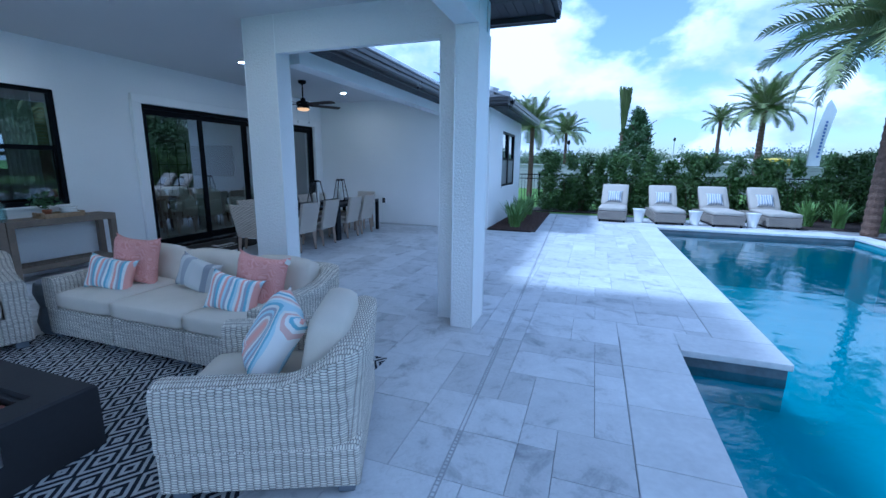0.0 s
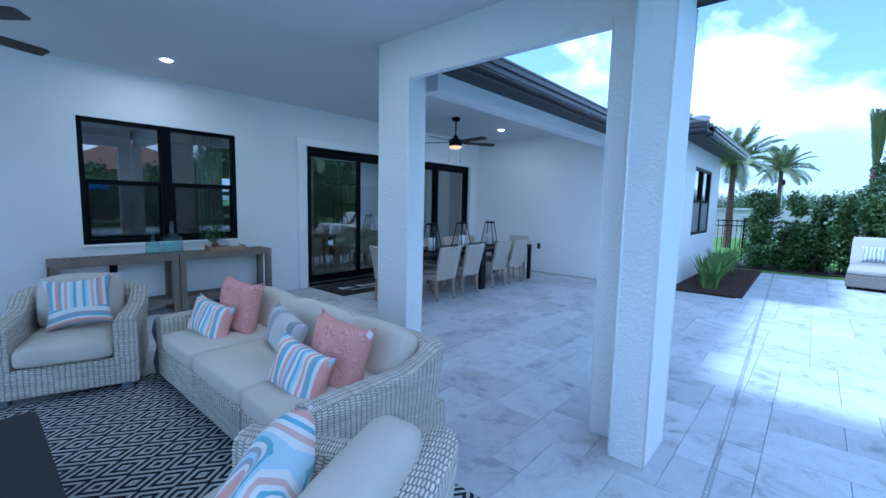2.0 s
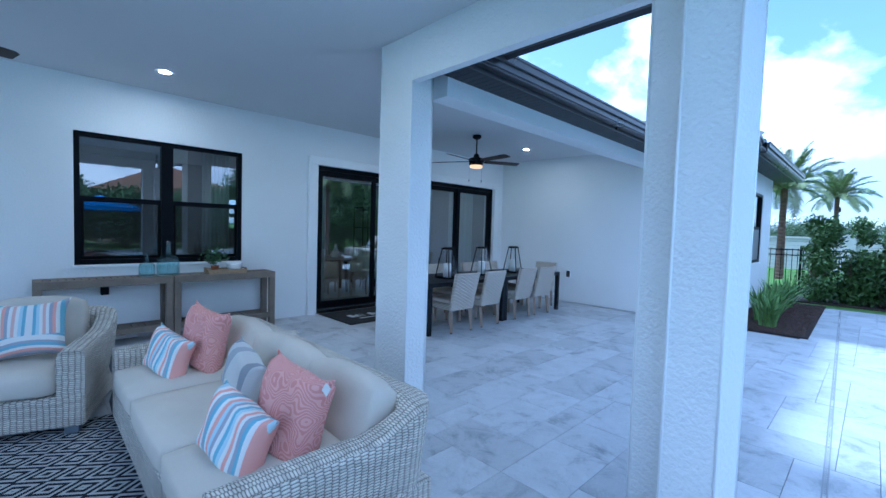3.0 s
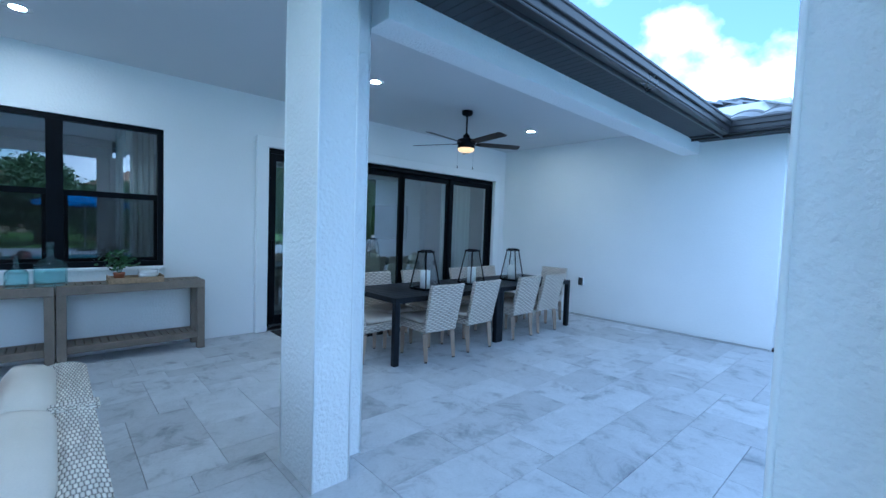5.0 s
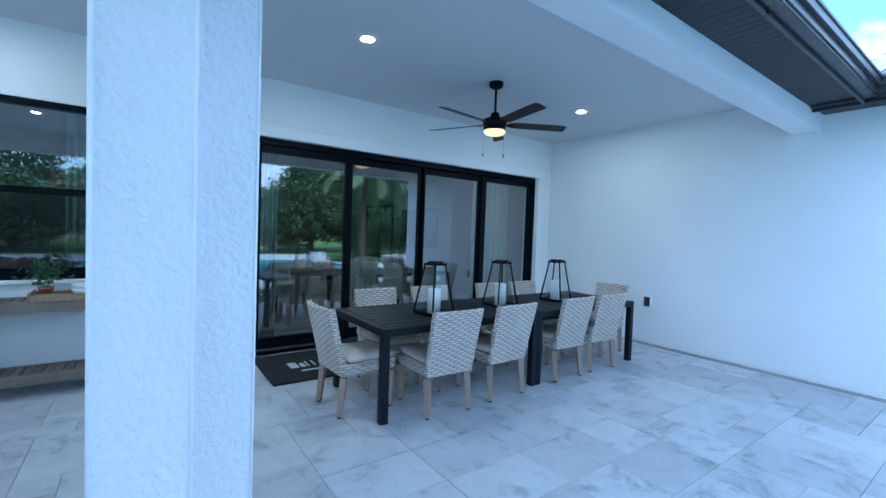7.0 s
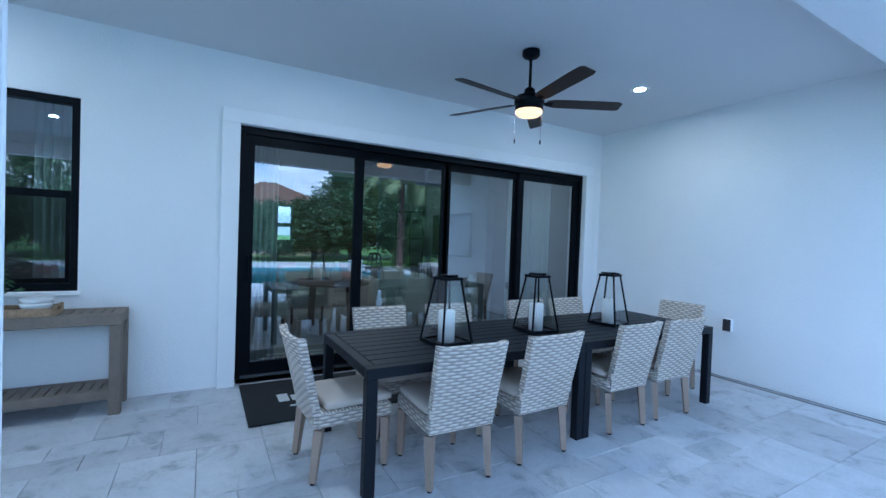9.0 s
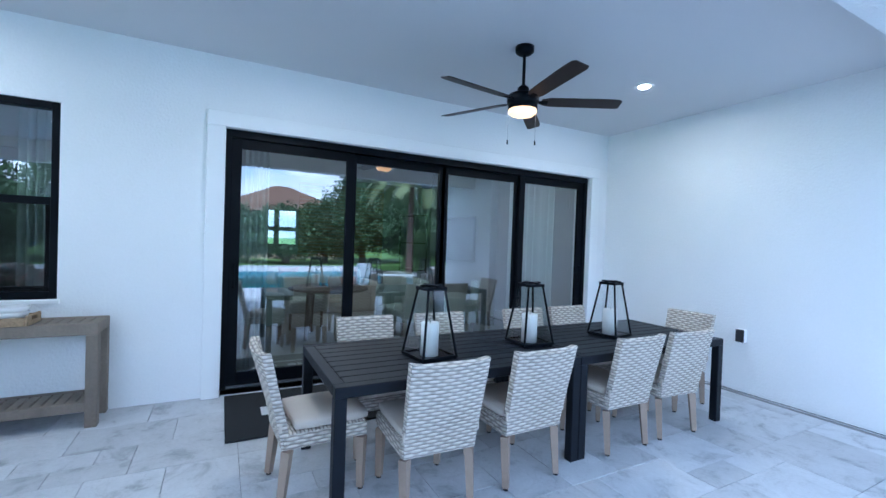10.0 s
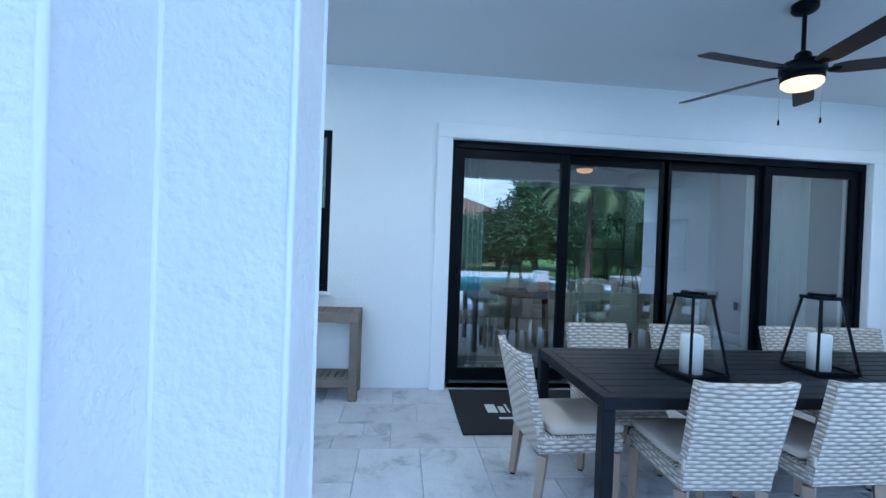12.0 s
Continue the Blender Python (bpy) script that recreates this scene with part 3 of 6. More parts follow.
# pool
pb = bmesh.new()
box(pb, 1.3, 9.0, -7.0, 12.2, -1.5, -1.4)
box(pb, POOLX - 0.1, POOLX, 3.87, 12.1, -1.4, -0.05); box(pb, TONGX - 0.1, TONGX, -7.0, 3.86, -1.4, -0.05)
box(pb, TONGX, POOLX - 0.0, 3.86, 3.96, -1.4, -0.05); box(pb, POOLX - 0.1, 9.0, 12.1, 12.2, -1.4, -0.05)
box(pb, 8.9, 9.0, -7.0, 12.1, -1.4, -0.05); box(pb, 1.3, 9.0, -7.1, -7.0, -1.4, -0.05); box(pb, 6.4, 8.9, 10.95, 12.1, -1.4, -0.05)
structure("pool_basin", pb, M_POOL, "blue plastered swimming pool basin", "pool")
sh = bx(TONGX, 2.9, -7.0, 3.855, -1.4, -0.42, 0.02)
structure("pool_shelf", sh, M_POOL, "shallow plastered ledge inside the pool", "pool")
wt = extrude_poly([(TONGX + 0.002, -6.99), (8.898, -6.99), (8.898, 10.948), (6.398, 10.948), (6.398, 12.098), (POOLX + 0.002, 12.098), (POOLX + 0.002, 3.858), (TONGX + 0.002, 3.858)], -0.142, -0.14)
bmesh.ops.delete(wt, geom=[f for f in wt.faces if f.calc_center_median().z < -0.1401], context="FACES")
water = structure("water", wt, M_WATER, "rippled blue-green pool water", "water")
water.visible_shadow = False
tl = bmesh.new()
box(tl, POOLX, POOLX + 0.008, 3.87, 12.09, -0.22, -0.06); box(tl, TONGX, TONGX + 0.008, -7, 3.85, -0.22, -0.06)
box(tl, TONGX, POOLX, 3.852, 3.859, -0.22, -0.06); box(tl, POOLX, 8.9, 12.09, 12.098, -0.22, -0.06)
structure("waterline_tiles", tl, M_POOLTILE, "dark mosaic band at the waterline", "tile")

# ---- furniture materials ----
def weave_mat(name, light, dark, rows, cols, rough=0.75, depth=0.006, alternate=1.0):
    """Woven strands: rows of strands that go over and under upright ribs, laid by the face's own direction. The dips
    are shaded in the colour.
    """
    m = bpy.data.materials.new(name)
    m.use_nodes = True
    n, l = m.node_tree.nodes, m.node_tree.links
    b = n["Principled BSDF"]
    b.inputs["Roughness"].default_value = rough

    def math_(op, a, c=None):
        q = n.new("ShaderNodeMath"); q.operation = op
        for k, v in enumerate((a, c)):
            if v is None:
                continue
            if isinstance(v, (int, float)):
                q.inputs[k].default_value = v
            else:
                l.new(v, q.inputs[k])
        return q.outputs[0]

    co = n.new("ShaderNodeTexCoord")
    p, nn = n.new("ShaderNodeSeparateXYZ"), n.new("ShaderNodeSeparateXYZ")
    l.new(co.outputs["Object"], p.inputs[0]); l.new(co.outputs["Normal"], nn.inputs[0])
    flat = math_("GREATER_THAN", math_("ABSOLUTE", nn.outputs["Z"]), 0.6)
    side = math_("SUBTRACT", 1.0, flat)
    xside = math_("GREATER_THAN", math_("ABSOLUTE", nn.outputs["X"]), 0.6)
    row = math_("ADD", math_("MULTIPLY", p.outputs["Z"], side), math_("MULTIPLY", p.outputs["Y"], flat))
    uu = math_("ADD", math_("MULTIPLY", p.outputs["Y"], xside), math_("MULTIPLY", p.outputs["X"], math_("SUBTRACT", 1.0, xside)))
    r = math_("MULTIPLY", row, rows)
    c = math_("ADD", math_("MULTIPLY", uu, cols), math_("MULTIPLY", math_("MODULO", math_("FLOOR", math_("ADD", r, 4000.0)), 2.0), alternate))
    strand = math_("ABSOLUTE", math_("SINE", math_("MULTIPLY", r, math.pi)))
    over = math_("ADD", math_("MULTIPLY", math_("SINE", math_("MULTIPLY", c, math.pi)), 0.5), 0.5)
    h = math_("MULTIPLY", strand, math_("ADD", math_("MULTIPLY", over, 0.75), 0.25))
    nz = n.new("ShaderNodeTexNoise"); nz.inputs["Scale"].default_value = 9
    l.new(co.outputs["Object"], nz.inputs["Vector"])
    # shade of the gaps goes into the colour where a strand dips
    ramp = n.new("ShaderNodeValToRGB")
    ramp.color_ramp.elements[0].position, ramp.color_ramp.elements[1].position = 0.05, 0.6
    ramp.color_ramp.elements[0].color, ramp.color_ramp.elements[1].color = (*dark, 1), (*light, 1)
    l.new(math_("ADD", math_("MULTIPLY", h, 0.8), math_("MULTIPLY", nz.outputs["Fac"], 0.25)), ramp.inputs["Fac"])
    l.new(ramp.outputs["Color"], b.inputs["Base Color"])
    bp = n.new("ShaderNodeBump"); bp.inputs["Strength"].default_value, bp.inputs["Distance"].default_value = 0.9, depth
    l.new(h, bp.inputs["Height"]); l.new(bp.outputs["Normal"], b.inputs["Normal"])
    return m


def stripe_mat(name, colors, freq, axis="X", wobble=0.0):
    """Printed or woven stripes across a cushion in its own axes."""
    m = bpy.data.materials.new(name)
    m.use_nodes = True
    n, l = m.node_tree.nodes, m.node_tree.links
    b = n["Principled BSDF"]
    b.inputs["Roughness"].default_value = 0.9
    co = n.new("ShaderNodeTexCoord")
    src = co.outputs["Object"]
    if wobble:
        nz = n.new("ShaderNodeTexNoise"); nz.inputs["Scale"].default_value = 5
        l.new(src, nz.inputs["Vector"])
        ad = n.new("ShaderNodeVectorMath"); ad.operation = "MULTIPLY_ADD"
        ad.inputs[1].default_value = (wobble, wobble, wobble)
        l.new(nz.outputs["Color"], ad.inputs[0]); l.new(src, ad.inputs[2])
        src = ad.outputs[0]
    mu = n.new("ShaderNodeMath"); mu.operation = "MULTIPLY"; mu.inputs[1].default_value = freq
    if axis == "N":
        # rings like the contours of a hilly field
        field = n.new("ShaderNodeTexNoise"); field.inputs["Scale"].default_value, field.inputs["Detail"].default_value = 7.0, 1.0
        l.new(src, field.inputs["Vector"])
        l.new(field.outputs["Fac"], mu.inputs[0])
    elif axis in ("R", "V"):
        # arches with straight legs, and a panel of level stripes low at one side
        s = n.new("ShaderNodeSeparateXYZ"); l.new(src, s.inputs[0])

        def op(kind, a, c=None):
            q = n.new("ShaderNodeMath"); q.operation = kind
            for k, v in enumerate((a, c)):
                if isinstance(v, float):
                    q.inputs[k].default_value = v
                elif v is not None:
                    l.new(v, q.inputs[k])
            return q.outputs[0]

        px = op("ADD", s.outputs["X"], -0.02)
        up = op("MAXIMUM", op("ADD", s.outputs["Z"], -0.04 if axis == "R" else -0.4), 0.0)
        arch = op("SQRT", op("ADD", op("MULTIPLY", px, px), op("MULTIPLY", up, up)))
        level = op("ADD", op("ADD", s.outputs["Z"], 0.5), op("MULTIPLY", op("MULTIPLY", px, px), 0.8))
        panel = op("MULTIPLY", op("LESS_THAN", s.outputs["Z"], -0.09 if axis == "R" else -0.05), op("LESS_THAN", px, 0.0 if axis == "R" else 0.4))
        l.new(op("ADD", op("MULTIPLY", level, panel), op("MULTIPLY", arch, op("SUBTRACT", 1.0, panel))), mu.inputs[0])
    else:
        s = n.new("ShaderNodeSeparateXYZ"); l.new(src, s.inputs[0])
        l.new(s.outputs[axis], mu.inputs[0])
    fr = n.new("ShaderNodeMath"); fr.operation = "FRACT"; l.new(mu.outputs[0], fr.inputs[0])
    ramp = n.new("ShaderNodeValToRGB"); ramp.color_ramp.interpolation = "CONSTANT"
    el = ramp.color_ramp.elements
    while len(el) < len(colors):
        el.new(0.5)
    for k, c in enumerate(colors):
        el[k].position = k / len(colors)
        el[k].color = (*c, 1)
    l.new(fr.outputs[0], ramp.inputs["Fac"])
    l.new(ramp.outputs["Color"], b.inputs["Base Color"])
    w = n.new("ShaderNodeTexNoise"); w.inputs["Scale"].default_value = 160
    l.new(co.outputs["Object"], w.inputs["Vector"])
    bp = n.new("ShaderNodeBump"); bp.inputs["Strength"].default_value, bp.inputs["Distance"].default_value = 0.4, 0.003
    l.new(w.outputs["Fac"], bp.inputs["Height"]); l.new(bp.outputs["Normal"], b.inputs["Normal"])
    return m


def rug_mat():
    """Concentric diamonds in pale thread on dark ground."""
    m = bpy.data.materials.new("diamond_rug")
    m.use_nodes = True
    n, l = m.node_tree.nodes, m.node_tree.links
    b = n["Principled BSDF"]
    b.inputs["Roughness"].default_value = 0.95
    b.inputs["Specular IOR Level"].default_value = 0.1
    co = n.new("ShaderNodeTexCoord")
    s = n.new("ShaderNodeSeparateXYZ"); l.new(co.outputs["Object"], s.inputs[0])

    def math_(op, a, c=None):
        q = n.new("ShaderNodeMath"); q.operation = op
        for k, v in enumerate((a, c)):
            if v is None:
                continue
            if isinstance(v, (int, float)):
                q.inputs[k].default_value = v
            else:
                l.new(v, q.inputs[k])
        return q.outputs[0]

    d = []
    for ax, size in (("X", 0.19), ("Y", 0.27)):
        f = math_("FRACT", math_("MULTIPLY", s.outputs[ax], 1 / size))
        d.append(math_("ABSOLUTE", math_("SUBTRACT", f, 0.5)))
    dia = math_("ADD", *d)
    ring = math_("GREATER_THAN", math_("FRACT", math_("ADD", math_("MULTIPLY", dia, 4.0), 0.1)), 0.52)
    nz = n.new("ShaderNodeTexNoise"); nz.inputs["Scale"].default_value = 220
    l.new(co.outputs["Object"], nz.inputs["Vector"])
    mx = n.new("ShaderNodeMix"); mx.data_type = "RGBA"
    mx.inputs["A"].default_value, mx.inputs["B"].default_value = (0.022, 0.026, 0.036, 1), (0.46, 0.46, 0.46, 1)
    l.new(ring, mx.inputs["Factor"])
    dim = n.new("ShaderNodeVectorMath"); dim.operation = "SCALE"
    l.new(mx.outputs["Result"], dim.inputs[0])
    l.new(math_("ADD", math_("MULTIPLY", nz.outputs["Fac"], 0.7), 0.65), dim.inputs["Scale"])
    l.new(dim.outputs[0], b.inputs["Base Color"])
    bp = n.new("ShaderNodeBump"); bp.inputs["Strength"].default_value, bp.inputs["Distance"].default_value = 0.5, 0.004
    l.new(nz.outputs["Fac"], bp.inputs["Height"]); l.new(bp.outputs["Normal"], b.inputs["Normal"])
    return m


def wicker_mat(name, light, dark, rows, cols, rough=0.75, depth=0.006):
    """Fine strands laid level over upright ribs: a groove beside each rib with its shade in the colour, every other rib
    half a strand lower.
    """
    m = bpy.data.materials.new(name)
    m.use_nodes = True
    n, l = m.node_tree.nodes, m.node_tree.links
    b = n["Principled BSDF"]
    b.inputs["Roughness"].default_value = rough

    def op(kind, a, c=None):
        q = n.new("ShaderNodeMath"); q.operation = kind
        for k, v in enumerate((a, c)):
            if isinstance(v, (int, float)):
                q.inputs[k].default_value = v
            elif v is not None:
                l.new(v, q.inputs[k])
        return q.outputs[0]

    co = n.new("ShaderNodeTexCoord")
    p, nn = n.new("ShaderNodeSeparateXYZ"), n.new("ShaderNodeSeparateXYZ")
    l.new(co.outputs["Object"], p.inputs[0]); l.new(co.outputs["Normal"], nn.inputs[0])
    ax, ay, az = (op("ABSOLUTE", nn.outputs[k]) for k in ("X", "Y", "Z"))
    flat = op("GREATER_THAN", az, 0.6)
    xside = op("MULTIPLY", op("GREATER_THAN", ax, ay), op("SUBTRACT", 1.0, flat))
    yside = op("MULTIPLY", op("SUBTRACT", 1.0, xside), op("SUBTRACT", 1.0, flat))
    row = op("ADD", op("MULTIPLY", p.outputs["Z"], op("SUBTRACT", 1.0, flat)), op("MULTIPLY", p.outputs["Y"], flat))
    u = op("ADD", op("MULTIPLY", p.outputs["Y"], xside), op("ADD", op("MULTIPLY", p.outputs["X"], yside), op("MULTIPLY", p.outputs["X"], flat)))
    nz = n.new("ShaderNodeTexNoise"); nz.inputs["Scale"].default_value, nz.inputs["Detail"].default_value = 14, 3
    l.new(co.outputs["Object"], nz.inputs["Vector"])
    wob = op("MULTIPLY", op("SUBTRACT", nz.outputs["Fac"], 0.5), 0.02)
    c = op("MULTIPLY", op("ADD", op("ADD", u, wob), 50.0), cols)
    half = op("MULTIPLY", op("MODULO", op("FLOOR", c), 2.0), 0.5)
    r = op("ADD", op("MULTIPLY", op("ADD", op("ADD", row, op("MULTIPLY", wob, 0.5)), 50.0), rows), half)
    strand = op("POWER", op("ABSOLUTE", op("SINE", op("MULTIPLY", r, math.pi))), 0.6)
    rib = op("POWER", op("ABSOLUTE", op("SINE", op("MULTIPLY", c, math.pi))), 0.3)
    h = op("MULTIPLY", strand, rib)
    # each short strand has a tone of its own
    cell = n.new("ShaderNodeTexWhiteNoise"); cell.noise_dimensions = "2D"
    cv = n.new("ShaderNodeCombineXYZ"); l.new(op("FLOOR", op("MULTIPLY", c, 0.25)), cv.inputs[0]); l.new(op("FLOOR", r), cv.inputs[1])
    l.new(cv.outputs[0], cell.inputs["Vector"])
    # groove shade painted by height: dark low down, light on the strands
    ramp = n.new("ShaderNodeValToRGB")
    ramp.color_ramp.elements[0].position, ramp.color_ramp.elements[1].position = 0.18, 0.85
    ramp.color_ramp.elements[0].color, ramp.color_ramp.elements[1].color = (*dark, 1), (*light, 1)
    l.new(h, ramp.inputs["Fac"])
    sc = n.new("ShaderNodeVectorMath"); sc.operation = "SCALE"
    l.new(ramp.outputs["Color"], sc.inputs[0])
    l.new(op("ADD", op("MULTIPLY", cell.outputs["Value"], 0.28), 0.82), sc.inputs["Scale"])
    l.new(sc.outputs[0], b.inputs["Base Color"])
    bp = n.new("ShaderNodeBump"); bp.inputs["Strength"].default_value, bp.inputs["Distance"].default_value = 0.9, depth
    l.new(h, bp.inputs["Height"]); l.new(bp.outputs["Normal"], b.inputs["Normal"])
    return m


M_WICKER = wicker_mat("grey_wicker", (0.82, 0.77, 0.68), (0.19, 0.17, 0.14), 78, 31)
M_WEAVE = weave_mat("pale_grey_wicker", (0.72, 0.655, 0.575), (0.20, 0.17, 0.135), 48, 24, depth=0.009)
M_CUSHION = mat("taupe_canvas", (0.64, 0.59, 0.51), 0.92, spread=0.07, scale=4, fine=190, bump=0.35, bump_scale=240, dist=0.002, spec=0.15)
M_SEATPAD = mat("sand_canvas", (0.64, 0.57, 0.49), 0.92, spread=0.06, fine=190, bump=0.3, bump_scale=240, dist=0.002, spec=0.15)
ROSE = (0.72, 0.50, 0.46)
BLUE, CORAL, WHITE, GREY, PALE = (0.27, 0.50, 0.62), (0.78, 0.42, 0.36), (0.84, 0.83, 0.81), (0.42, 0.43, 0.50), (0.58, 0.73, 0.80)
M_STRIPE = stripe_mat("multicolour_stripes", [WHITE, BLUE, PALE, WHITE, CORAL, WHITE, GREY, BLUE, WHITE, CORAL, PALE, GREY], 4.4)
M_STRIPE_H = stripe_mat("multicolour_stripes_across", [CORAL, ROSE, WHITE, GREY, PALE, GREY, WHITE, BLUE, PALE, WHITE, ROSE, WHITE, BLUE, WHITE], 4.4, "R", 0.004)
M_STRIPE_V = stripe_mat("multicolour_stripes_two_ways", [WHITE, BLUE, PALE, WHITE, ROSE, WHITE, GREY, CORAL, WHITE, BLUE, GREY, WHITE], 4.6, "V", 0.004)
M_GREYSTRIPE = stripe_mat("grey_stripes", [(0.60, 0.59, 0.57), (0.60, 0.59, 0.57), (0.30, 0.31, 0.34), (0.55, 0.55, 0.55), (0.38, 0.39, 0.42), (0.58, 0.58, 0.56)], 2.9)
M_CORAL = stripe_mat("coral_rings", [(0.73, 0.40, 0.36), (0.62, 0.28, 0.25)], 22, "N")
M_LSTRIPE = stripe_mat("blue_white_lines", [(0.6, 0.6, 0.6), (0.25, 0.29, 0.38), (0.6, 0.6, 0.6), (0.35, 0.38, 0.45)], 8, "X", 0.05)
M_RUG = rug_mat()
M_PIT = mat("charcoal_concrete", (0.016, 0.017, 0.021), 0.7, spread=0.2, fine=40, bump=0.2)
M_STEEL = mat("brushed_steel", (0.5, 0.5, 0.52), 0.3, metal=1.0)
M_LAVA = mat("red_lava_rock", (0.36, 0.145, 0.11), 0.95, spread=0.4, scale=30, fine=120, bump=1.0, bump_scale=80, dist=0.006, rnd=0.3)
M_TEAK = mat("weathered_grey_teak", (0.20, 0.165, 0.13), 0.75, spread=0.2, scale=6, fine=50, bump=0.3, bump_scale=45, rnd=0.08)
M_LEGWOOD = mat("grey_brown_leg", (0.34, 0.26, 0.20), 0.6, spread=0.12, scale=8)
M_STUMP = mat("grey_concrete", (0.16, 0.18, 0.21), 0.8, spread=0.15, scale=6, bump=0.3)
M_TERRA = mat("terracotta", (0.45, 0.17, 0.09), 0.8, spread=0.12)
M_CERAMIC = mat("white_ceramic", (0.75, 0.75, 0.74), 0.25, spread=0.02, bump=0.0)
M_TRAY = mat("woven_seagrass", (0.34, 0.24, 0.14), 0.85, spread=0.35, scale=40, fine=140, bump=0.6)
M_BLUEGLASS = glass_mat("aqua_glass", (0.86, 0.96, 0.97), f0=0.07)
M_LEAF = mat("green_leaf", (0.07, 0.15, 0.06), 0.55, spread=0.3, rnd=0.2)


def pillow_mesh(name, w, h, d, material, n=14, corner=0.17):
    """A stuffed cushion that stands in the xz plane: fat in the middle, thin at pinched edges, with a seam."""
    verts, faces = [], []
    for side in (1, -1):
        for j in range(n + 1):
            for i in range(n + 1):
                u, v = 2 * i / n - 1, 2 * j / n - 1
                bulge = max(0.0, (1 - u ** 4) * (1 - v ** 4)) ** 0.5
                pin = 1 - corner * (1 - abs(u) ** 3) * abs(v) ** 4
                pinz = 1 - corner * (1 - abs(v) ** 3) * abs(u) ** 4
                crease = 0.06 * d * math.sin(5 * u + 3 * v) * bulge
                verts.append((u * w / 2 * pinz, side * (d / 2 * bulge + 0.004) + crease, v * h / 2 * pin))
    m = (n + 1) ** 2
    for s in range(2):
        for j in range(n):
            for i in range(n):
                a = s * m + j * (n + 1) + i
                q = (a, a + 1, a + n + 2, a + n + 1)
                faces.append(q if s else q[::-1])
    ring = [i for i in range(n + 1)] + [j * (n + 1) + n for j in range(1, n + 1)] + [n * (n + 1) + i for i in range(n - 1, -1, -1)] + [j * (n + 1) for j in range(n - 1, 0, -1)]
    for a, b in zip(ring, ring[1:] + ring[:1]):
        faces.append((a, b, b + m, a + m))
    return raw(name, verts, faces, material, True)


def pillow(name, m, w, h, d, material, label, group=""):
    ob = new(name, pillow_mesh(name, w, h, d, material))
    ob.matrix_basis = m
    return tagged(ob, label, "pillow", group)


def soft_box(x0, x1, y0, y1, z0, z1, r=0.05, puff=0.02):
    """A cushion slab: rounded edges and a slightly domed top."""
    bm = bx(x0, x1, y0, y1, z0, z1)
    bmesh.ops.subdivide_edges(bm, edges=bm.edges, cuts=5, use_grid_fill=True)
    cx, cy_, cz = (x0 + x1) / 2, (y0 + y1) / 2, (z0 + z1) / 2
    hx, hy, hz = (x1 - x0) / 2, (y1 - y0) / 2, (z1 - z0) / 2
    for v in bm.verts:
        p = Vector((v.co.x - cx, v.co.y - cy_, v.co.z - cz))
        core = Vector((max(-hx + r, min(hx - r, p.x)), max(-hy + r, min(hy - r, p.y)), max(-hz + r, min(hz - r, p.z))))
        d = p - core
        if d.length > 1e-6:
            p = core + d.normalized() * min(d.length, r)
        f = (1 - (p.x / hx) ** 2) * (1 - (p.y / hy) ** 2)
        p.z += puff * f * (1 if p.z > 0 else 0.3)
        fx = (1 - (p.z / (hz + puff)) ** 2)
        p.x *= 1 + 0.012 * fx
        v.co = p + Vector((cx, cy_, cz))
    return bm


def wrap_shell(x0, x1, y0, y1, t, zf, zb, z0, rc=0.16):
    """One woven wall round three sides (arms and back): low at the front of the arms, sweeping up to a back that leans out."""
    path = []
    for k in range(13):
        path.append((x0, y0 + (y1 - rc - y0) * (k / 12) ** 0.8))
    for k in range(1, 8):
        a = math.pi - math.pi / 2 * k / 8
        path.append((x0 + rc + rc * math.cos(a), y1 - rc + rc * math.sin(a)))
    n = max(6, int((x1 - x0) / 0.12))
    for k in range(n + 1):
        path.append((x0 + rc + (x1 - x0 - 2 * rc) * k / n, y1))
    for k in range(1, 8):
        a = math.pi / 2 - math.pi / 2 * k / 8
        path.append((x1 - rc + rc * math.cos(a), y1 - rc + rc * math.sin(a)))
    for k in range(13):
        path.append((x1, y1 - rc + (y0 - y1 + rc) * (1 - (1 - k / 12) ** 0.8)))
    bm = bmesh.new()
    rows = []
    for k, (x, y) in enumerate(path):
        p, q = path[max(0, k - 1)], path[min(len(path) - 1, k + 1)]
        tx, ty = q[0] - p[0], q[1] - p[1]
        ln = math.hypot(tx, ty)
        nx, ny = ty / ln, -tx / ln
        f = max(0.0, min(1.0, (y - y0) / (y1 - y0)))
        s = f * f * (3 - 2 * f)
        g_ = max(0.0, min(1.0, (f - 0.60) / 0.40))
        z = zf + 0.02 * f + (zb - zf - 0.02) * g_ * g_ * (3 - 2 * g_)
        lean = -0.045 * s ** 2
        pts = ((0, z0), (lean * 0.8, z - 0.05), (lean + 0.012, z - 0.012), (lean + 0.045, z), (lean + t - 0.045, z), (lean + t - 0.012, z - 0.012), (lean * 0.8 + t, z - 0.05), (t, z0))
        rows.append([bm.verts.new((x + nx * o_, y + ny * o_, zz)) for o_, zz in pts])
    for a, b in zip(rows, rows[1:]):
        for k in range(8):
            bm.faces.new((a[k], a[(k + 1) % 8], b[(k + 1) % 8], b[k]))
    bm.faces.new(rows[0]); bm.faces.new(rows[-1][::-1])
    return bm


# ---- living patio ----
rug = single("rug", bx(-3.85, -0.78, -0.45, 2.79, 0.002, 0.012, 0.003), M_RUG, "flat woven rug with dark and pale diamonds on the pavers", "rug")

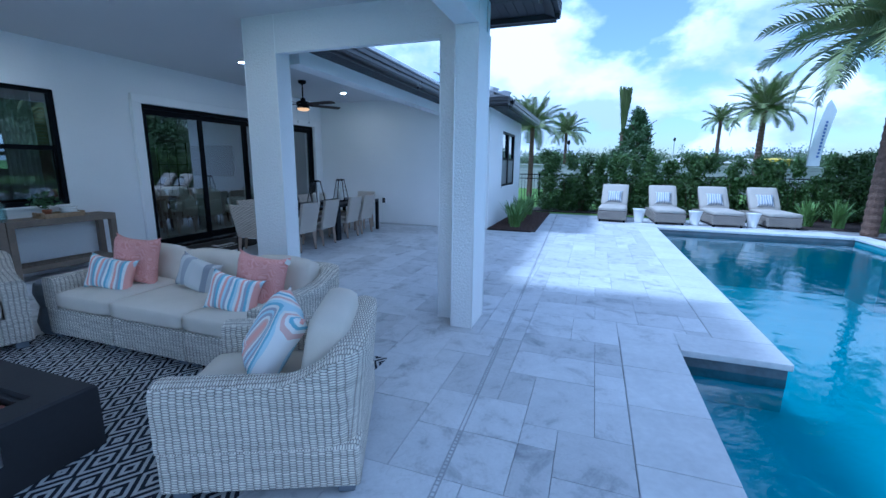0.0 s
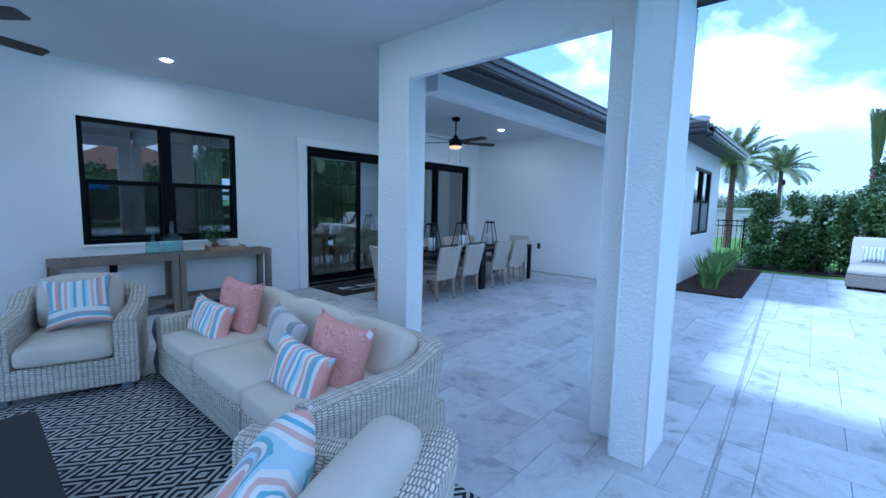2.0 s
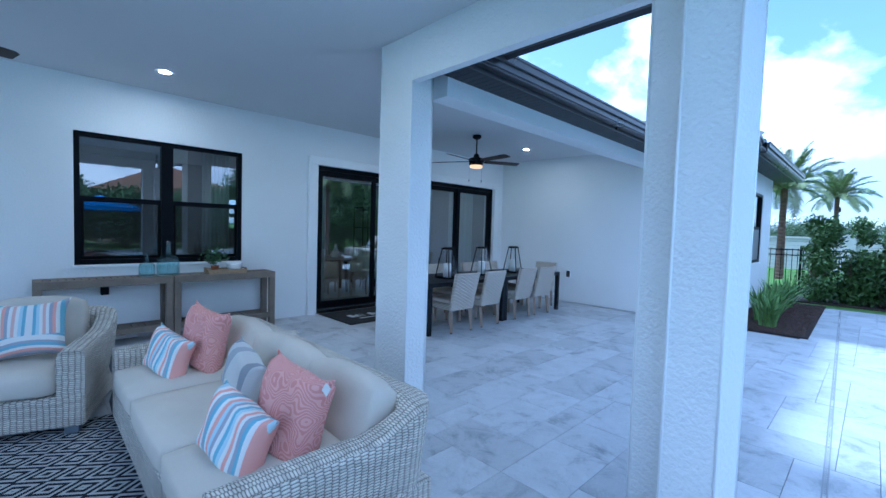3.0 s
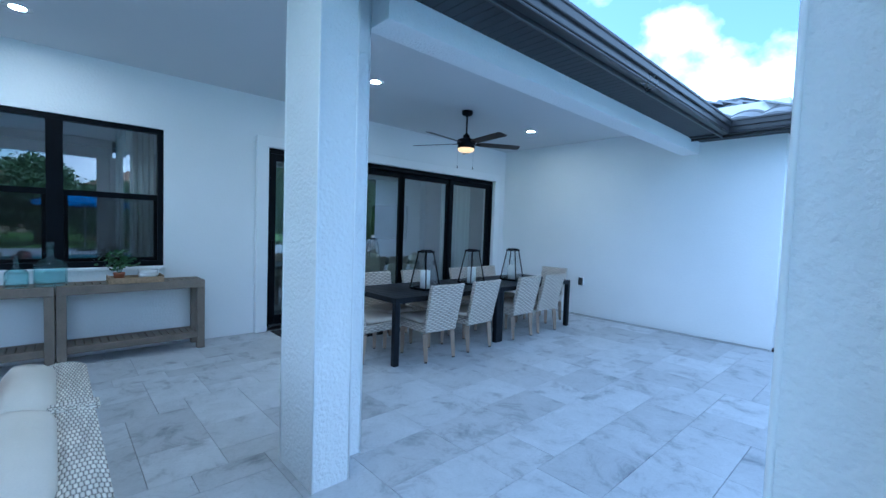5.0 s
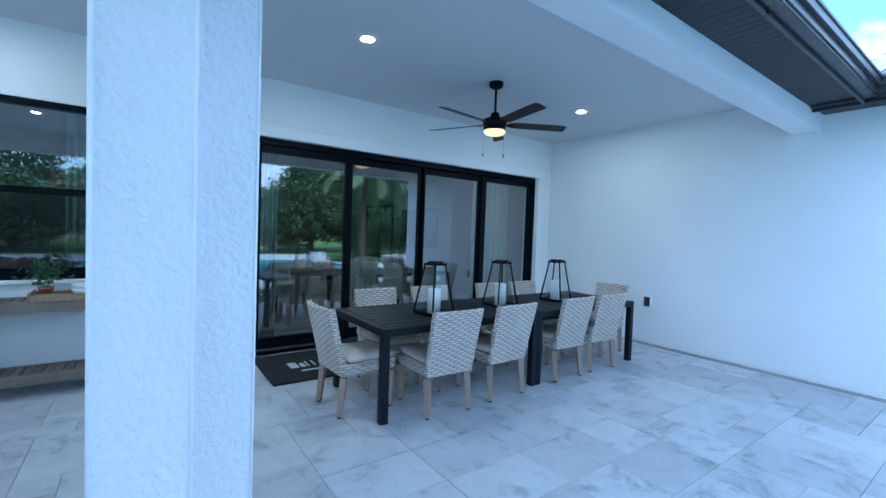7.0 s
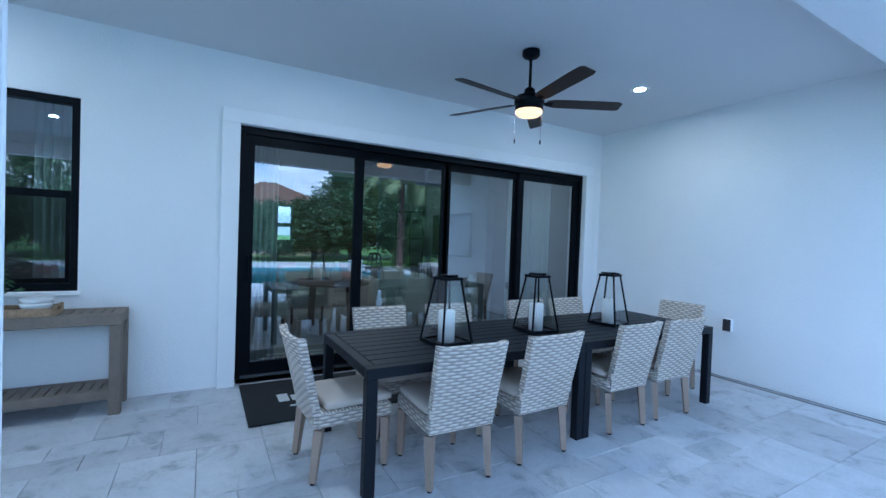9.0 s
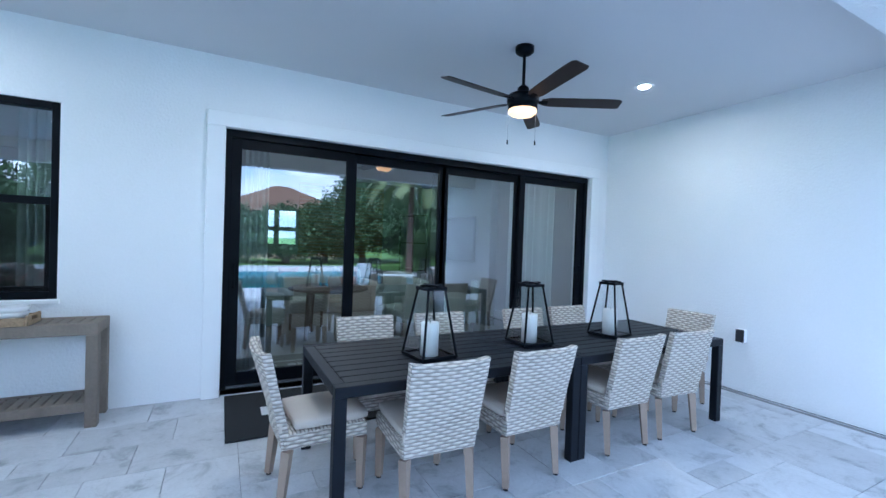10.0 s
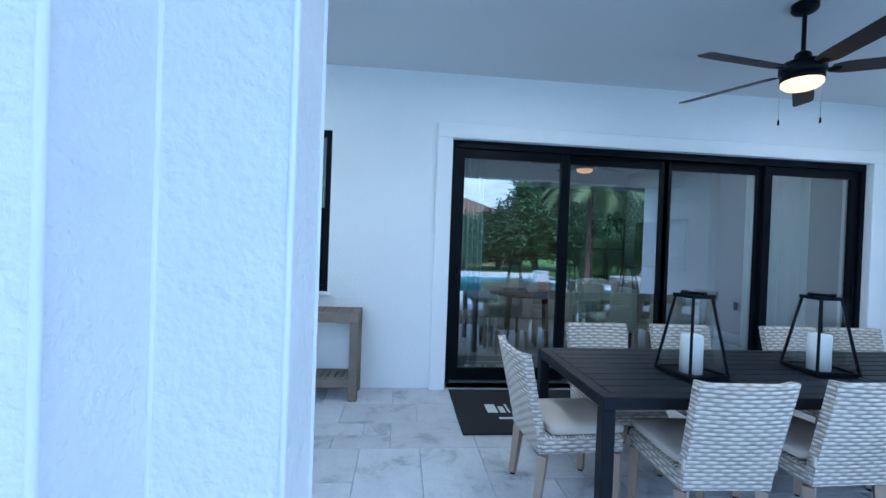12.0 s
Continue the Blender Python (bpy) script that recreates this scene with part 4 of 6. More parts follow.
# sectional sofa: faces -y
sofa = thing("sectional_sofa", pose(0, 0, 0), "grey wicker sectional sofa with taupe cushions on the rug", "sofa")
SX = (-3.70, -2.90, -2.12, -1.34)
Y0, Y1 = 2.11, 3.06
for k, (a, b) in enumerate(zip(SX, SX[1:])):
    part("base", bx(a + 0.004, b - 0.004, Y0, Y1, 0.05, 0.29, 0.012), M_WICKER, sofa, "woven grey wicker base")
    aa, bb = a + (0.15 if k == 0 else 0.006), b - (0.15 if k == 2 else 0.006)
    part("seat_cushion", soft_box(aa, bb, Y0 - 0.02, Y1 - 0.13, 0.29, 0.445), M_CUSHION, sofa, "taupe canvas seat cushion", True)
    bc = part("back_cushion", soft_box(-(bb - aa) / 2, (bb - aa) / 2, -0.10, 0.10, 0, 0.32, 0.06, 0.035), M_CUSHION, sofa, "plump taupe back cushion", True)
    bc.matrix_basis = pose((aa + bb) / 2, Y1 - 0.245, 0.40, -14, 0, 0)
    for fx in (a + 0.06, b - 0.06):
        for fy in (Y0 + 0.06, Y1 - 0.06):
            part("foot", bx(fx - 0.035, fx + 0.035, fy - 0.035, fy + 0.035, 0.012, 0.05, 0.006), M_STUMP, sofa)
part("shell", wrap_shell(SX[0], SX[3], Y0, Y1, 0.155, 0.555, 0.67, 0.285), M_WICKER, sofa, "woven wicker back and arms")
for k in (0, 1):
    part("binding", bx(SX[1] - 0.042 + 0.044 * k, SX[1] - 0.002 + 0.044 * k, Y1 - 0.118, Y1 + 0.05, 0.655, 0.681, 0.008, 2), M_WICKER, sofa, "plaited wicker edge where two sections meet")


def club_chair(m, label):
    """A deep wicker armchair that faces -y, its origin at the middle of its base."""
    root = thing("armchair", m, label, "armchair", "wicker armchairs")
    w, d = 0.88, 0.88
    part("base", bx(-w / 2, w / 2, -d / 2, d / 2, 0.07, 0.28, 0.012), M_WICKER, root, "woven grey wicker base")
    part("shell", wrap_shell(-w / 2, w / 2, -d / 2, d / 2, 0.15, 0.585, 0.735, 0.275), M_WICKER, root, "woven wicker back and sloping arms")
    for s in (-1, 1):
        for y in (-d / 2 + 0.07, d / 2 - 0.07):
            part("foot", bx(s * (w / 2 - 0.08) - 0.04, s * (w / 2 - 0.08) + 0.04, y - 0.04, y + 0.04, 0.012, 0.07, 0.006), M_STUMP, root)
    part("seat_cushion", soft_box(-w / 2 + 0.155, w / 2 - 0.155, -d / 2 - 0.02, d / 2 - 0.13, 0.28, 0.44), M_CUSHION, root, "taupe canvas seat cushion", True)
    bc = part("back_cushion", soft_box(-w / 2 + 0.16, w / 2 - 0.16, -0.10, 0.10, 0, 0.42, 0.065, 0.03), M_CUSHION, root, "plump taupe back cushion", True)
    bc.matrix_basis = pose(0, d / 2 - 0.23, 0.41, -12, 0, 0)
    return root


near_chair = pose(-0.82, 1.67, 0, 0, 0, -66)
far_chair = pose(-4.14, 1.67, 0, 0, 0, 72)
club_chair(near_chair, "grey wicker armchair with taupe cushions on the rug")
club_chair(far_chair, "grey wicker armchair with taupe cushions beside the console")
pillow("throw_pillow", near_chair @ pose(0.03, -0.035, 0.65, -36, 8, 24), 0.42, 0.43, 0.17, M_STRIPE_H, "striped coral, blue and white pillow on the armchair", "throw pillows")
pillow("throw_pillow", far_chair @ pose(0.03, -0.02, 0.655, -20, -4, 0), 0.46, 0.43, 0.15, M_STRIPE_V, "striped coral, blue and white pillow on the armchair", "throw pillows")
pillow("throw_pillow", pose(-3.21, 2.36, 0.57, -18, 8, 14), 0.44, 0.31, 0.14, M_STRIPE, "small striped lumbar pillow on the sofa", "throw pillows")
pillow("throw_pillow", pose(-3.19, 2.57, 0.645, -12, 4, 12), 0.45, 0.46, 0.17, M_CORAL, "coral pink square pillow with a ring pattern", "throw pillows")
pillow("throw_pillow", pose(-2.46, 2.58, 0.58, -16, 10, -4), 0.46, 0.30, 0.14, M_GREYSTRIPE, "grey pillow with dark stripes on the sofa", "throw pillows")
pillow("throw_pillow", pose(-1.82, 2.33, 0.555, -18, 10, 10), 0.44, 0.31, 0.15, M_STRIPE, "small striped lumbar pillow on the sofa", "throw pillows")
pillow("throw_pillow", pose(-1.77, 2.55, 0.605, -14, 6, 8), 0.45, 0.45, 0.18, M_CORAL, "coral pink square pillow with a ring pattern", "throw pillows")

tg = part("tag", bx(-0.02, 0.02, -0.002, 0.002, -0.02, 0.02), M_CERAMIC, bpy.data.objects["throw_pillow.006"], "small white care tag")
tg.matrix_basis = pose(0.225, -0.035, 0.185, 0, 20, 0)
# side stool between the chair and the sofa
single("garden_stool", lathe([(0.13, 0.002), (0.15, 0.03), (0.165, 0.12), (0.13, 0.25), (0.165, 0.38), (0.15, 0.46), (0.14, 0.475), (0, 0.475)], 12), M_STUMP, "waisted grey concrete stool between armchair and sofa", "stool", smooth=False, m=pose(-3.82, 2.27, 0))

# fire table
pit = thing("fire_pit_table", pose(0, 0, 0), "low charcoal fire table filled with red lava rock", "fire pit")
PX0, PX1, PY0, PY1, PZ = -2.75, -1.74, 0.05, 1.31, 0.365
ix0, ix1, iy0, iy1 = PX0 + 0.17, PX1 - 0.17, PY0 + 0.20, PY1 - 0.20
b = bmesh.new()


def rect_ring(x0, x1, y0, y1, z):
    return [b.verts.new(c) for c in ((x0, y0, z), (x1, y0, z), (x1, y1, z), (x0, y1, z))]


e_ = 0.012
loops = [rect_ring(PX0, PX1, PY0, PY1, 0.0125), rect_ring(PX0, PX1, PY0, PY1, PZ - e_), rect_ring(PX0 + e_, PX1 - e_, PY0 + e_, PY1 - e_, PZ), rect_ring(ix0, ix1, iy0, iy1, PZ), rect_ring(ix0, ix1, iy0, iy1, PZ - 0.10)]
b.faces.new(loops[0][::-1]); b.faces.new(loops[-1])
for lo_, hi_ in zip(loops, loops[1:]):
    for k in range(4):
        b.faces.new((lo_[k], lo_[(k + 1) % 4], hi_[(k + 1) % 4], hi_[k]))
part("body", b, M_PIT, pit, "charcoal concrete body")
b = bmesh.new()
for a in ((ix0, ix1, iy0, iy0 + 0.03), (ix0, ix1, iy1 - 0.03, iy1), (ix0, ix0 + 0.03, iy0 + 0.03, iy1 - 0.03), (ix1 - 0.03, ix1, iy0 + 0.03, iy1 - 0.03)):
    box(b, *a, PZ - 0.06, PZ - 0.03, 0.004)
part("burner_pan", b, M_PIT, pit, "dark metal burner rim")
pn = part("control_panel", bx(PX1 + 0.001, PX1 + 0.012, 0.765, 0.895, 0.175, 0.275, 0.006), M_STEEL, pit, "brushed steel control panel")
part("knob", cy((PX1 + 0.012, 0.808, 0.218), (PX1 + 0.045, 0.808, 0.218), 0.027, 0.021), M_BLACK, pn, "black control knob")
part("igniter", cy((PX1 + 0.012, 0.868, 0.246), (PX1 + 0.028, 0.868, 0.246), 0.011), M_BLACK, pn)
rng = random.Random(5)
shapes = []
for k in range(8):
    b = bmesh.new()
    bmesh.ops.create_icosphere(b, subdivisions=1, radius=1)
    for v in b.verts:
        v.co *= rng.uniform(0.65, 1.15)
    shapes.append(mesh_of(b, "lava_rock", M_LAVA))
def rock_pose(z0, z1, lo, hi):
    r = rng.uniform(lo, hi)
    return Matrix.LocRotScale((rng.uniform(ix0 + 0.045, ix1 - 0.045), rng.uniform(iy0 + 0.045, iy1 - 0.045), PZ + rng.uniform(z0, z1)), Euler((rng.random() * 6, rng.random() * 6, rng.random() * 6)), (r * 1.25, r, r * 0.9))


bed_v, bed_f = [], []
for k in range(900):
    me, m_ = shapes[k % 8], rock_pose(-0.085, -0.055, 0.014, 0.024)
    q = len(bed_v)
    bed_v += [tuple(m_ @ v.co) for v in me.vertices]
    bed_f += [tuple(q + i for i in p.vertices) for p in me.polygons]
ob = new("lava_bed", raw("lava_bed", bed_v, bed_f, M_LAVA))
ob.parent = pit
tagged(ob, "red-brown lava rock filling", kind="stuff")
for k in range(280):
    ob = new("lava_rock", shapes[k % 8])
    ob.parent = pit
    ob.matrix_basis = rock_pose(-0.055, -0.038, 0.015, 0.026)


# console tables
def console(m, label):
    root = thing("console_table", m, label, "console table", "consoles by the window")
    L, D, H, t = 1.255, 0.36, 0.78, 0.075
    for x in (0, D - t):
        for y in (0, L - t):
            part("leg", bx(x, x + t, y, y + t, 0.0, H - 0.085, 0.004), M_TEAK, root)
    fr = bmesh.new()
    box(fr, 0, t, 0, L, H - 0.085, H, 0.004); box(fr, D - t, D, 0, L, H - 0.085, H, 0.004)
    box(fr, t, D - t, 0, t, H - 0.085, H - 0.001, 0.004); box(fr, t, D - t, L - t, L, H - 0.085, H - 0.001, 0.004)
    part("frame", fr, M_TEAK, root, "weathered teak top frame")
    sf = bmesh.new()
    box(sf, 0.01, 0.06, t, L - t, 0.12, 0.19, 0.004); box(sf, D - 0.06, D - 0.01, t, L - t, 0.12, 0.19, 0.004)
    part("shelf_frame", sf, M_TEAK, root)
    n = 17
    slat = mesh_of(bx(0, D - 2 * t, 0, (L - 2 * t) / n - 0.012, 0, 0.02, 0.002), "slat", M_TEAK)
    slat2 = mesh_of(bx(0, D - 0.12, 0, (L - 2 * t) / n - 0.012, 0, 0.02, 0.002), "slat", M_TEAK)
    for k in range(n):
        y = t + 0.006 + k * (L - 2 * t) / n
        for me, x, z in ((slat, t, H - 0.022), (slat2, 0.06, 0.165)):
            ob = new("slat", me)
            ob.parent = root
            ob.matrix_basis = pose(x, y, z)
    return root


con = console(pose(-6.32, 2.975, 0), "weathered grey teak slatted console table against the wall")
console(pose(-6.32, 1.71, 0), "weathered grey teak slatted console table against the wall")
CZ = 0.78


def jug(x, y, r, h, label):
    ob = single("glass_jug", lathe([(r * 0.9, 0), (r, 0.02), (r, h * 0.42), (r * 0.94, h * 0.49), (r * 0.72, h * 0.56), (r * 0.36, h * 0.61), (r * 0.25, h * 0.66), (r * 0.22, h * 0.95), (r * 0.31, h * 0.965), (r * 0.31, h), (r * 0.2, h), (r * 0.19, h * 0.66), (r * 0.68, h * 0.54), (r * 0.93, h * 0.46), (r * 0.95, 0.03), (0, 0.02)], 28), M_BLUEGLASS, label, "glass jug", "glass jugs", smooth=True, m=pose(x, y, CZ))
    return ob


jug(-6.12, 2.94, 0.125, 0.42, "large aqua glass demijohn on the console")
jug(-6.08, 2.71, 0.085, 0.29, "small aqua glass demijohn on the console")
tray = thing("serving_tray", pose(-6.08, 3.60, CZ), "rectangular woven seagrass tray on the console", "tray")
tb = bmesh.new()
box(tb, -0.11, 0.11, -0.22, 0.22, 0.001, 0.012); box(tb, -0.125, -0.11, -0.22, 0.22, 0.0, 0.06, 0.004); box(tb, 0.11, 0.125, -0.22, 0.22, 0.0, 0.06, 0.004)
part("body", tb, M_TRAY, tray, "woven tray body")
for s in (-1, 1):
    e = bmesh.new()
    y = s * 0.228
    box(e, -0.125, 0.125, y - 0.008, y + 0.008, 0.0, 0.032, 0.003); box(e, -0.125, -0.05, y - 0.008, y + 0.008, 0.032, 0.072, 0.003)
    box(e, 0.05, 0.125, y - 0.008, y + 0.008, 0.032, 0.072, 0.003); box(e, -0.05, 0.05, y - 0.008, y + 0.008, 0.056, 0.072, 0.003)
    part("handle", e, M_TRAY, tray, "cut-out tray handle")
bowls = thing("bowl_stack", pose(-6.08, 3.71, CZ + 0.012), "stacked white ceramic bowls and plate on the tray", "bowls")
part("plate", lathe([(0.06, 0), (0.10, 0.014), (0.105, 0.02), (0.06, 0.012), (0, 0.01)]), M_CERAMIC, bowls, smooth=True)
for k in range(2):
    o = part("bowl", lathe([(0.05, 0), (0.085, 0.02), (0.098, 0.06), (0.092, 0.06), (0.076, 0.024), (0, 0.012)]), M_CERAMIC, bowls, smooth=True)
    o.matrix_basis = pose(0, 0, 0.02 + 0.036 * k)
pot = thing("potted_plant", pose(-6.07, 3.46, CZ + 0.012), "small leafy plant in a terracotta pot on the tray", "plant")
part("pot", lathe([(0.036, 0), (0.048, 0.08), (0.051, 0.08), (0.051, 0.095), (0.044, 0.095), (0.042, 0.075), (0, 0.07)]), M_TERRA, pot, "terracotta pot", True)
rng = random.Random(11)
lv, lf = [], []
for k in range(110):
    a, e = rng.uniform(0, 6.28), rng.uniform(0.3, 1.4)
    r = rng.uniform(0.05, 0.20)
    c = Vector((math.cos(a) * math.cos(e) * r, math.sin(a) * math.cos(e) * r, 0.10 + math.sin(e) * r * 1.15))
    u = Vector((rng.uniform(-1, 1), rng.uniform(-1, 1), rng.uniform(-0.3, 0.6))).normalized()
    w = u.orthogonal().normalized()
    q = len(lv)
    s = rng.uniform(0.022, 0.036)
    lv += [tuple(c - u * s), tuple(c + w * s * 0.6 + u * 0.2 * s), tuple(c + u * s), tuple(c - w * s * 0.6 + u * 0.2 * s)]
    lf.append((q, q + 1, q + 2, q + 3))
o = new("foliage", raw("foliage", lv, lf, M_LEAF)); o.parent = pot
st = bmesh.new()
for k in range(9):
    a = k * 0.7
    cyl(st, (0, 0, 0.07), (0.09 * math.cos(a), 0.09 * math.sin(a), 0.26), 0.002, 0.0015, 5)
part("stem", st, M_LEAF, pot)
# wall socket over the console
single("outlet_cover", bx(WX, WX + 0.05, 2.29, 2.37, 0.56, 0.68, 0.006), M_BLACK, "dark weatherproof outlet cover on the wall", "outlet")
oc = thing("outlet_box", pose(-4.46, ENDY, 0.60), "dark weatherproof outlet box on the white wall", "outlet")
part("body", bx(-0.045, 0.045, -0.05, 0.0, -0.07, 0.07, 0.008), M_TRIM, oc, "pale grey box")
part("cover", bx(-0.042, 0.042, -0.062, -0.051, -0.066, 0.066, 0.006), M_GUTTER, oc, "grey flip cover")


# downlights and ceiling fans
def downlight(x, y):
    root = thing("downlight", pose(x, y, CEIL), "small round lit recessed ceiling light", "ceiling light", "ceiling downlights")
    part("trim_ring", lathe([(0.052, -0.002), (0.085, -0.008), (0.09, -0.004), (0.09, 0.0), (0.052, 0.0)], 24), M_CERAMIC, root, "white trim ring", True)
    part("diffuser", lathe([(0.051, -0.003), (0, -0.0031)], 24), M_LAMP, root, "lit diffuser")


for x, y in ((-5.44, 2.77), (-4.74, 5.65), (-4.82, 8.69), (-2.4, 2.77), (-5.44, -1.2)):
    downlight(x, y)


def ceiling_fan(x, y, turn, lit, label):
    root = thing("ceiling_fan", pose(x, y, CEIL, 0, 0, turn), label, "ceiling fan", "ceiling fans")
    part("canopy", lathe([(0.0, -0.07), (0.03, -0.07), (0.062, -0.055), (0.072, -0.045), (0.075, -0.04), (0.075, 0.0), (0.0, 0.0)], 24), M_BLACK, root, "black ceiling canopy", True)
    part("downrod", cy((0, 0, -0.36), (0, 0, -0.06), 0.013), M_BLACK, root)
    part("motor_housing", lathe([(0.02, -0.31), (0.045, -0.33), (0.05, -0.37), (0.115, -0.39), (0.128, -0.41), (0.128, -0.455), (0.11, -0.465), (0.118, -0.475), (0.12, -0.51), (0.0, -0.51)], 32), M_BLACK, root, "matt black motor housing", True)
    part("light_bowl", lathe([(0.114, -0.508), (0.114, -0.53), (0.09, -0.553), (0.045, -0.563), (0, -0.565)], 32), M_FANLAMP if lit else M_CERAMIC, root, "warm lit frosted diffuser", True)
    for k in range(5):
        b = bmesh.new()
        outline = [(0.15, -0.04), (0.22, -0.06), (0.62, -0.07), (0.76, -0.066), (0.79, -0.045), (0.79, 0.05), (0.76, 0.062), (0.22, 0.06), (0.15, 0.04)]
        lo = [b.verts.new((px, py, -0.003)) for px, py in outline]
        hi = [b.verts.new((px, py, 0.003)) for px, py in outline]
        b.faces.new(lo[::-1]); b.faces.new(hi)
        for j in range(len(outline)):
            b.faces.new((lo[j], lo[(j + 1) % 9], hi[(j + 1) % 9], hi[j]))
        o = part("blade", b, M_FANBLADE, root, "dark walnut fan blade")
        o.matrix_basis = pose(0, 0, 0, 0, 0, 72 * k) @ pose(0, 0, -0.44, -13, 0, 0)
        arm = part("blade_arm", bx(0.11, 0.2, -0.02, 0.02, -0.008, -0.003), M_BLACK, o)
    for s in (-1, 1):
        c = part("pull_chain", cy((0.112 * s, 0.02, -0.50), (0.112 * s, 0.02, -0.75), 0.0018, seg=6), M_STEEL, root)
        part("fob", cy((0.112 * s, 0.02, -0.785), (0.112 * s, 0.02, -0.75), 0.007, 0.005, 10), M_BLACK, c, "dark pull fob")
    return root


M_FANBLADE = mat("dark_walnut_blade", (0.028, 0.018, 0.016), 0.45, spread=0.3, scale=12)
ceiling_fan(-4.775, 7.17, 62, True, "black five-blade ceiling fan with a lit bowl over the dining table")
ceiling_fan(-4.12, 0.92, 42, False, "black five-blade ceiling fan over the seating area")

# ---- dining patio ----
M_TABLE = mat("black_powder_coat", (0.007, 0.009, 0.014), 0.5, spread=0.2, fine=120, bump=0.1, rnd=0.05, spec=0.22)
M_CANDLE = mat("ivory_wax", (0.86, 0.85, 0.82), 0.5, spread=0.03, bump=0.05)
M_MAT = mat("black_coir", (0.008, 0.009, 0.011), 0.95, spread=0.4, fine=200, bump=0.6)
M_PRINT = mat("white_print", (0.6, 0.6, 0.6), 0.9, spread=0.1)
TZ, TX0, TX1 = 0.72, -5.06, -4.10


def dining_table(y0, y1):
    root = thing("dining_table", pose(0, 0, 0), "black powder-coated slatted metal dining table", "dining table", "two joined dining tables")
    t = 0.064
    fr = bmesh.new()
    box(fr, TX0, TX0 + t, y0, y1, TZ - 0.06, TZ, 0.004); box(fr, TX1 - t, TX1, y0, y1, TZ - 0.06, TZ, 0.004)
    box(fr, TX0 + t, TX1 - t, y0, y0 + t, TZ - 0.06, TZ - 0.001, 0.004); box(fr, TX0 + t, TX1 - t, y1 - t, y1, TZ - 0.06, TZ - 0.001, 0.004)
    box(fr, TX0 + t, TX1 - t, y0 + t, y1 - t, TZ - 0.055, TZ - 0.03)
    part("frame", fr, M_TABLE, root, "black metal table frame")
    n = 8
    w = (TX1 - TX0 - 2 * t) / n
    half = (y1 - y0 - 2 * t) / 2
    slat = mesh_of(bx(0.004, w - 0.004, 0.003, half - 0.003, 0, 0.028, 0.003), "slat", M_TABLE)
    for k in range(n):
        for j in range(2):
            o = new("slat", slat)
            o.parent = root
            o.matrix_basis = pose(TX0 + t + k * w, y0 + t + j * half, TZ - 0.0285)
    for x in (TX0, TX1 - t):
        for y in (y0, y1 - t):
            part("leg", bx(x, x + t, y, y + t, 0.0, TZ - 0.06, 0.004), M_TABLE, root)
    return root


dining_table(5.55, 7.232)
dining_table(7.238, 8.92)


def dining_chair(m):
    """A high-backed woven chair facing -y, its origin on the floor under the seat."""
    root = thing("dining_chair", m, "pale grey woven wicker dining chair with sand cushion", "chair", "chairs round the dining table")
    w, d = 0.45, 0.48
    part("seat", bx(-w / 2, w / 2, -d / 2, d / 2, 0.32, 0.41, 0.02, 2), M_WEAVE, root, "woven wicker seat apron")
    # the back leans outwards and is slightly bowed
    b = bmesh.new()
    rows = []
    n, m_ = 10, 8
    for k in range(n + 1):
        f = k / n
        lean = d / 2 - 0.045 + 0.115 * f ** 1.5 + 0.012 * math.sin(math.pi * f)
        z = 0.325 + 0.515 * f
        ww = (w / 2 - 0.012 + 0.016 * f)
        xs = [-ww + 2 * ww * j / m_ for j in range(m_ + 1)]
        bow = [0.03 * f * (1 - (x / ww) ** 2) for x in xs]
        dip = [0.018 * f ** 6 * (x / ww) ** 2 for x in xs]
        front = [b.verts.new((x, lean + o_, z + e_)) for x, o_, e_ in zip(xs, bow, dip)]
        back = [b.verts.new((x, lean + 0.048 + o_, z + e_)) for x, o_, e_ in zip(xs, bow, dip)]
        rows.append(front + back[::-1])
    for p, q in zip(rows, rows[1:]):
        for j in range(len(p)):
            b.faces.new((p[j], p[(j + 1) % len(p)], q[(j + 1) % len(p)], q[j]))
    b.faces.new(rows[0][::-1]); b.faces.new(rows[-1])
    bmesh.ops.bevel(b, geom=[e for e in b.edges if len(e.link_faces) == 2 and e.calc_face_angle() > 1.0], offset=0.014, segments=2, affect="EDGES")
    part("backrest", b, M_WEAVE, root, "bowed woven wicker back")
    part("cushion", soft_box(-w / 2 + 0.015, w / 2 - 0.015, -d / 2 - 0.01, d / 2 - 0.06, 0.41, 0.468, 0.024, 0.01), M_SEATPAD, root, "sand canvas seat pad", True)
    part("tie_strap", bx(-w / 2 - 0.002, w / 2 + 0.002, d / 2 + 0.006, d / 2 + 0.022, 0.425, 0.47, 0.003), M_SEATPAD, root, "canvas cushion strap")
    for sx in (-1, 1):
        for sy in (-1, 1):
            x, y = sx * (w / 2 - 0.03), sy * (d / 2 - 0.03)
            lg = bmesh.new()
            cyl(lg, (x + 0.004 * sx, y + 0.03 * (sy > 0), 0.012), (x, y, 0.31), 0.025, 0.035, 4)
            o = part("leg", lg, M_LEGWOOD, root, "tapered grey-brown leg")
            part("glide", cy((x + 0.004 * sx, y + 0.03 * (sy > 0), 0.0), (x + 0.004 * sx, y + 0.03 * (sy > 0), 0.012), 0.016, seg=10), M_BLACK, o)
    return root


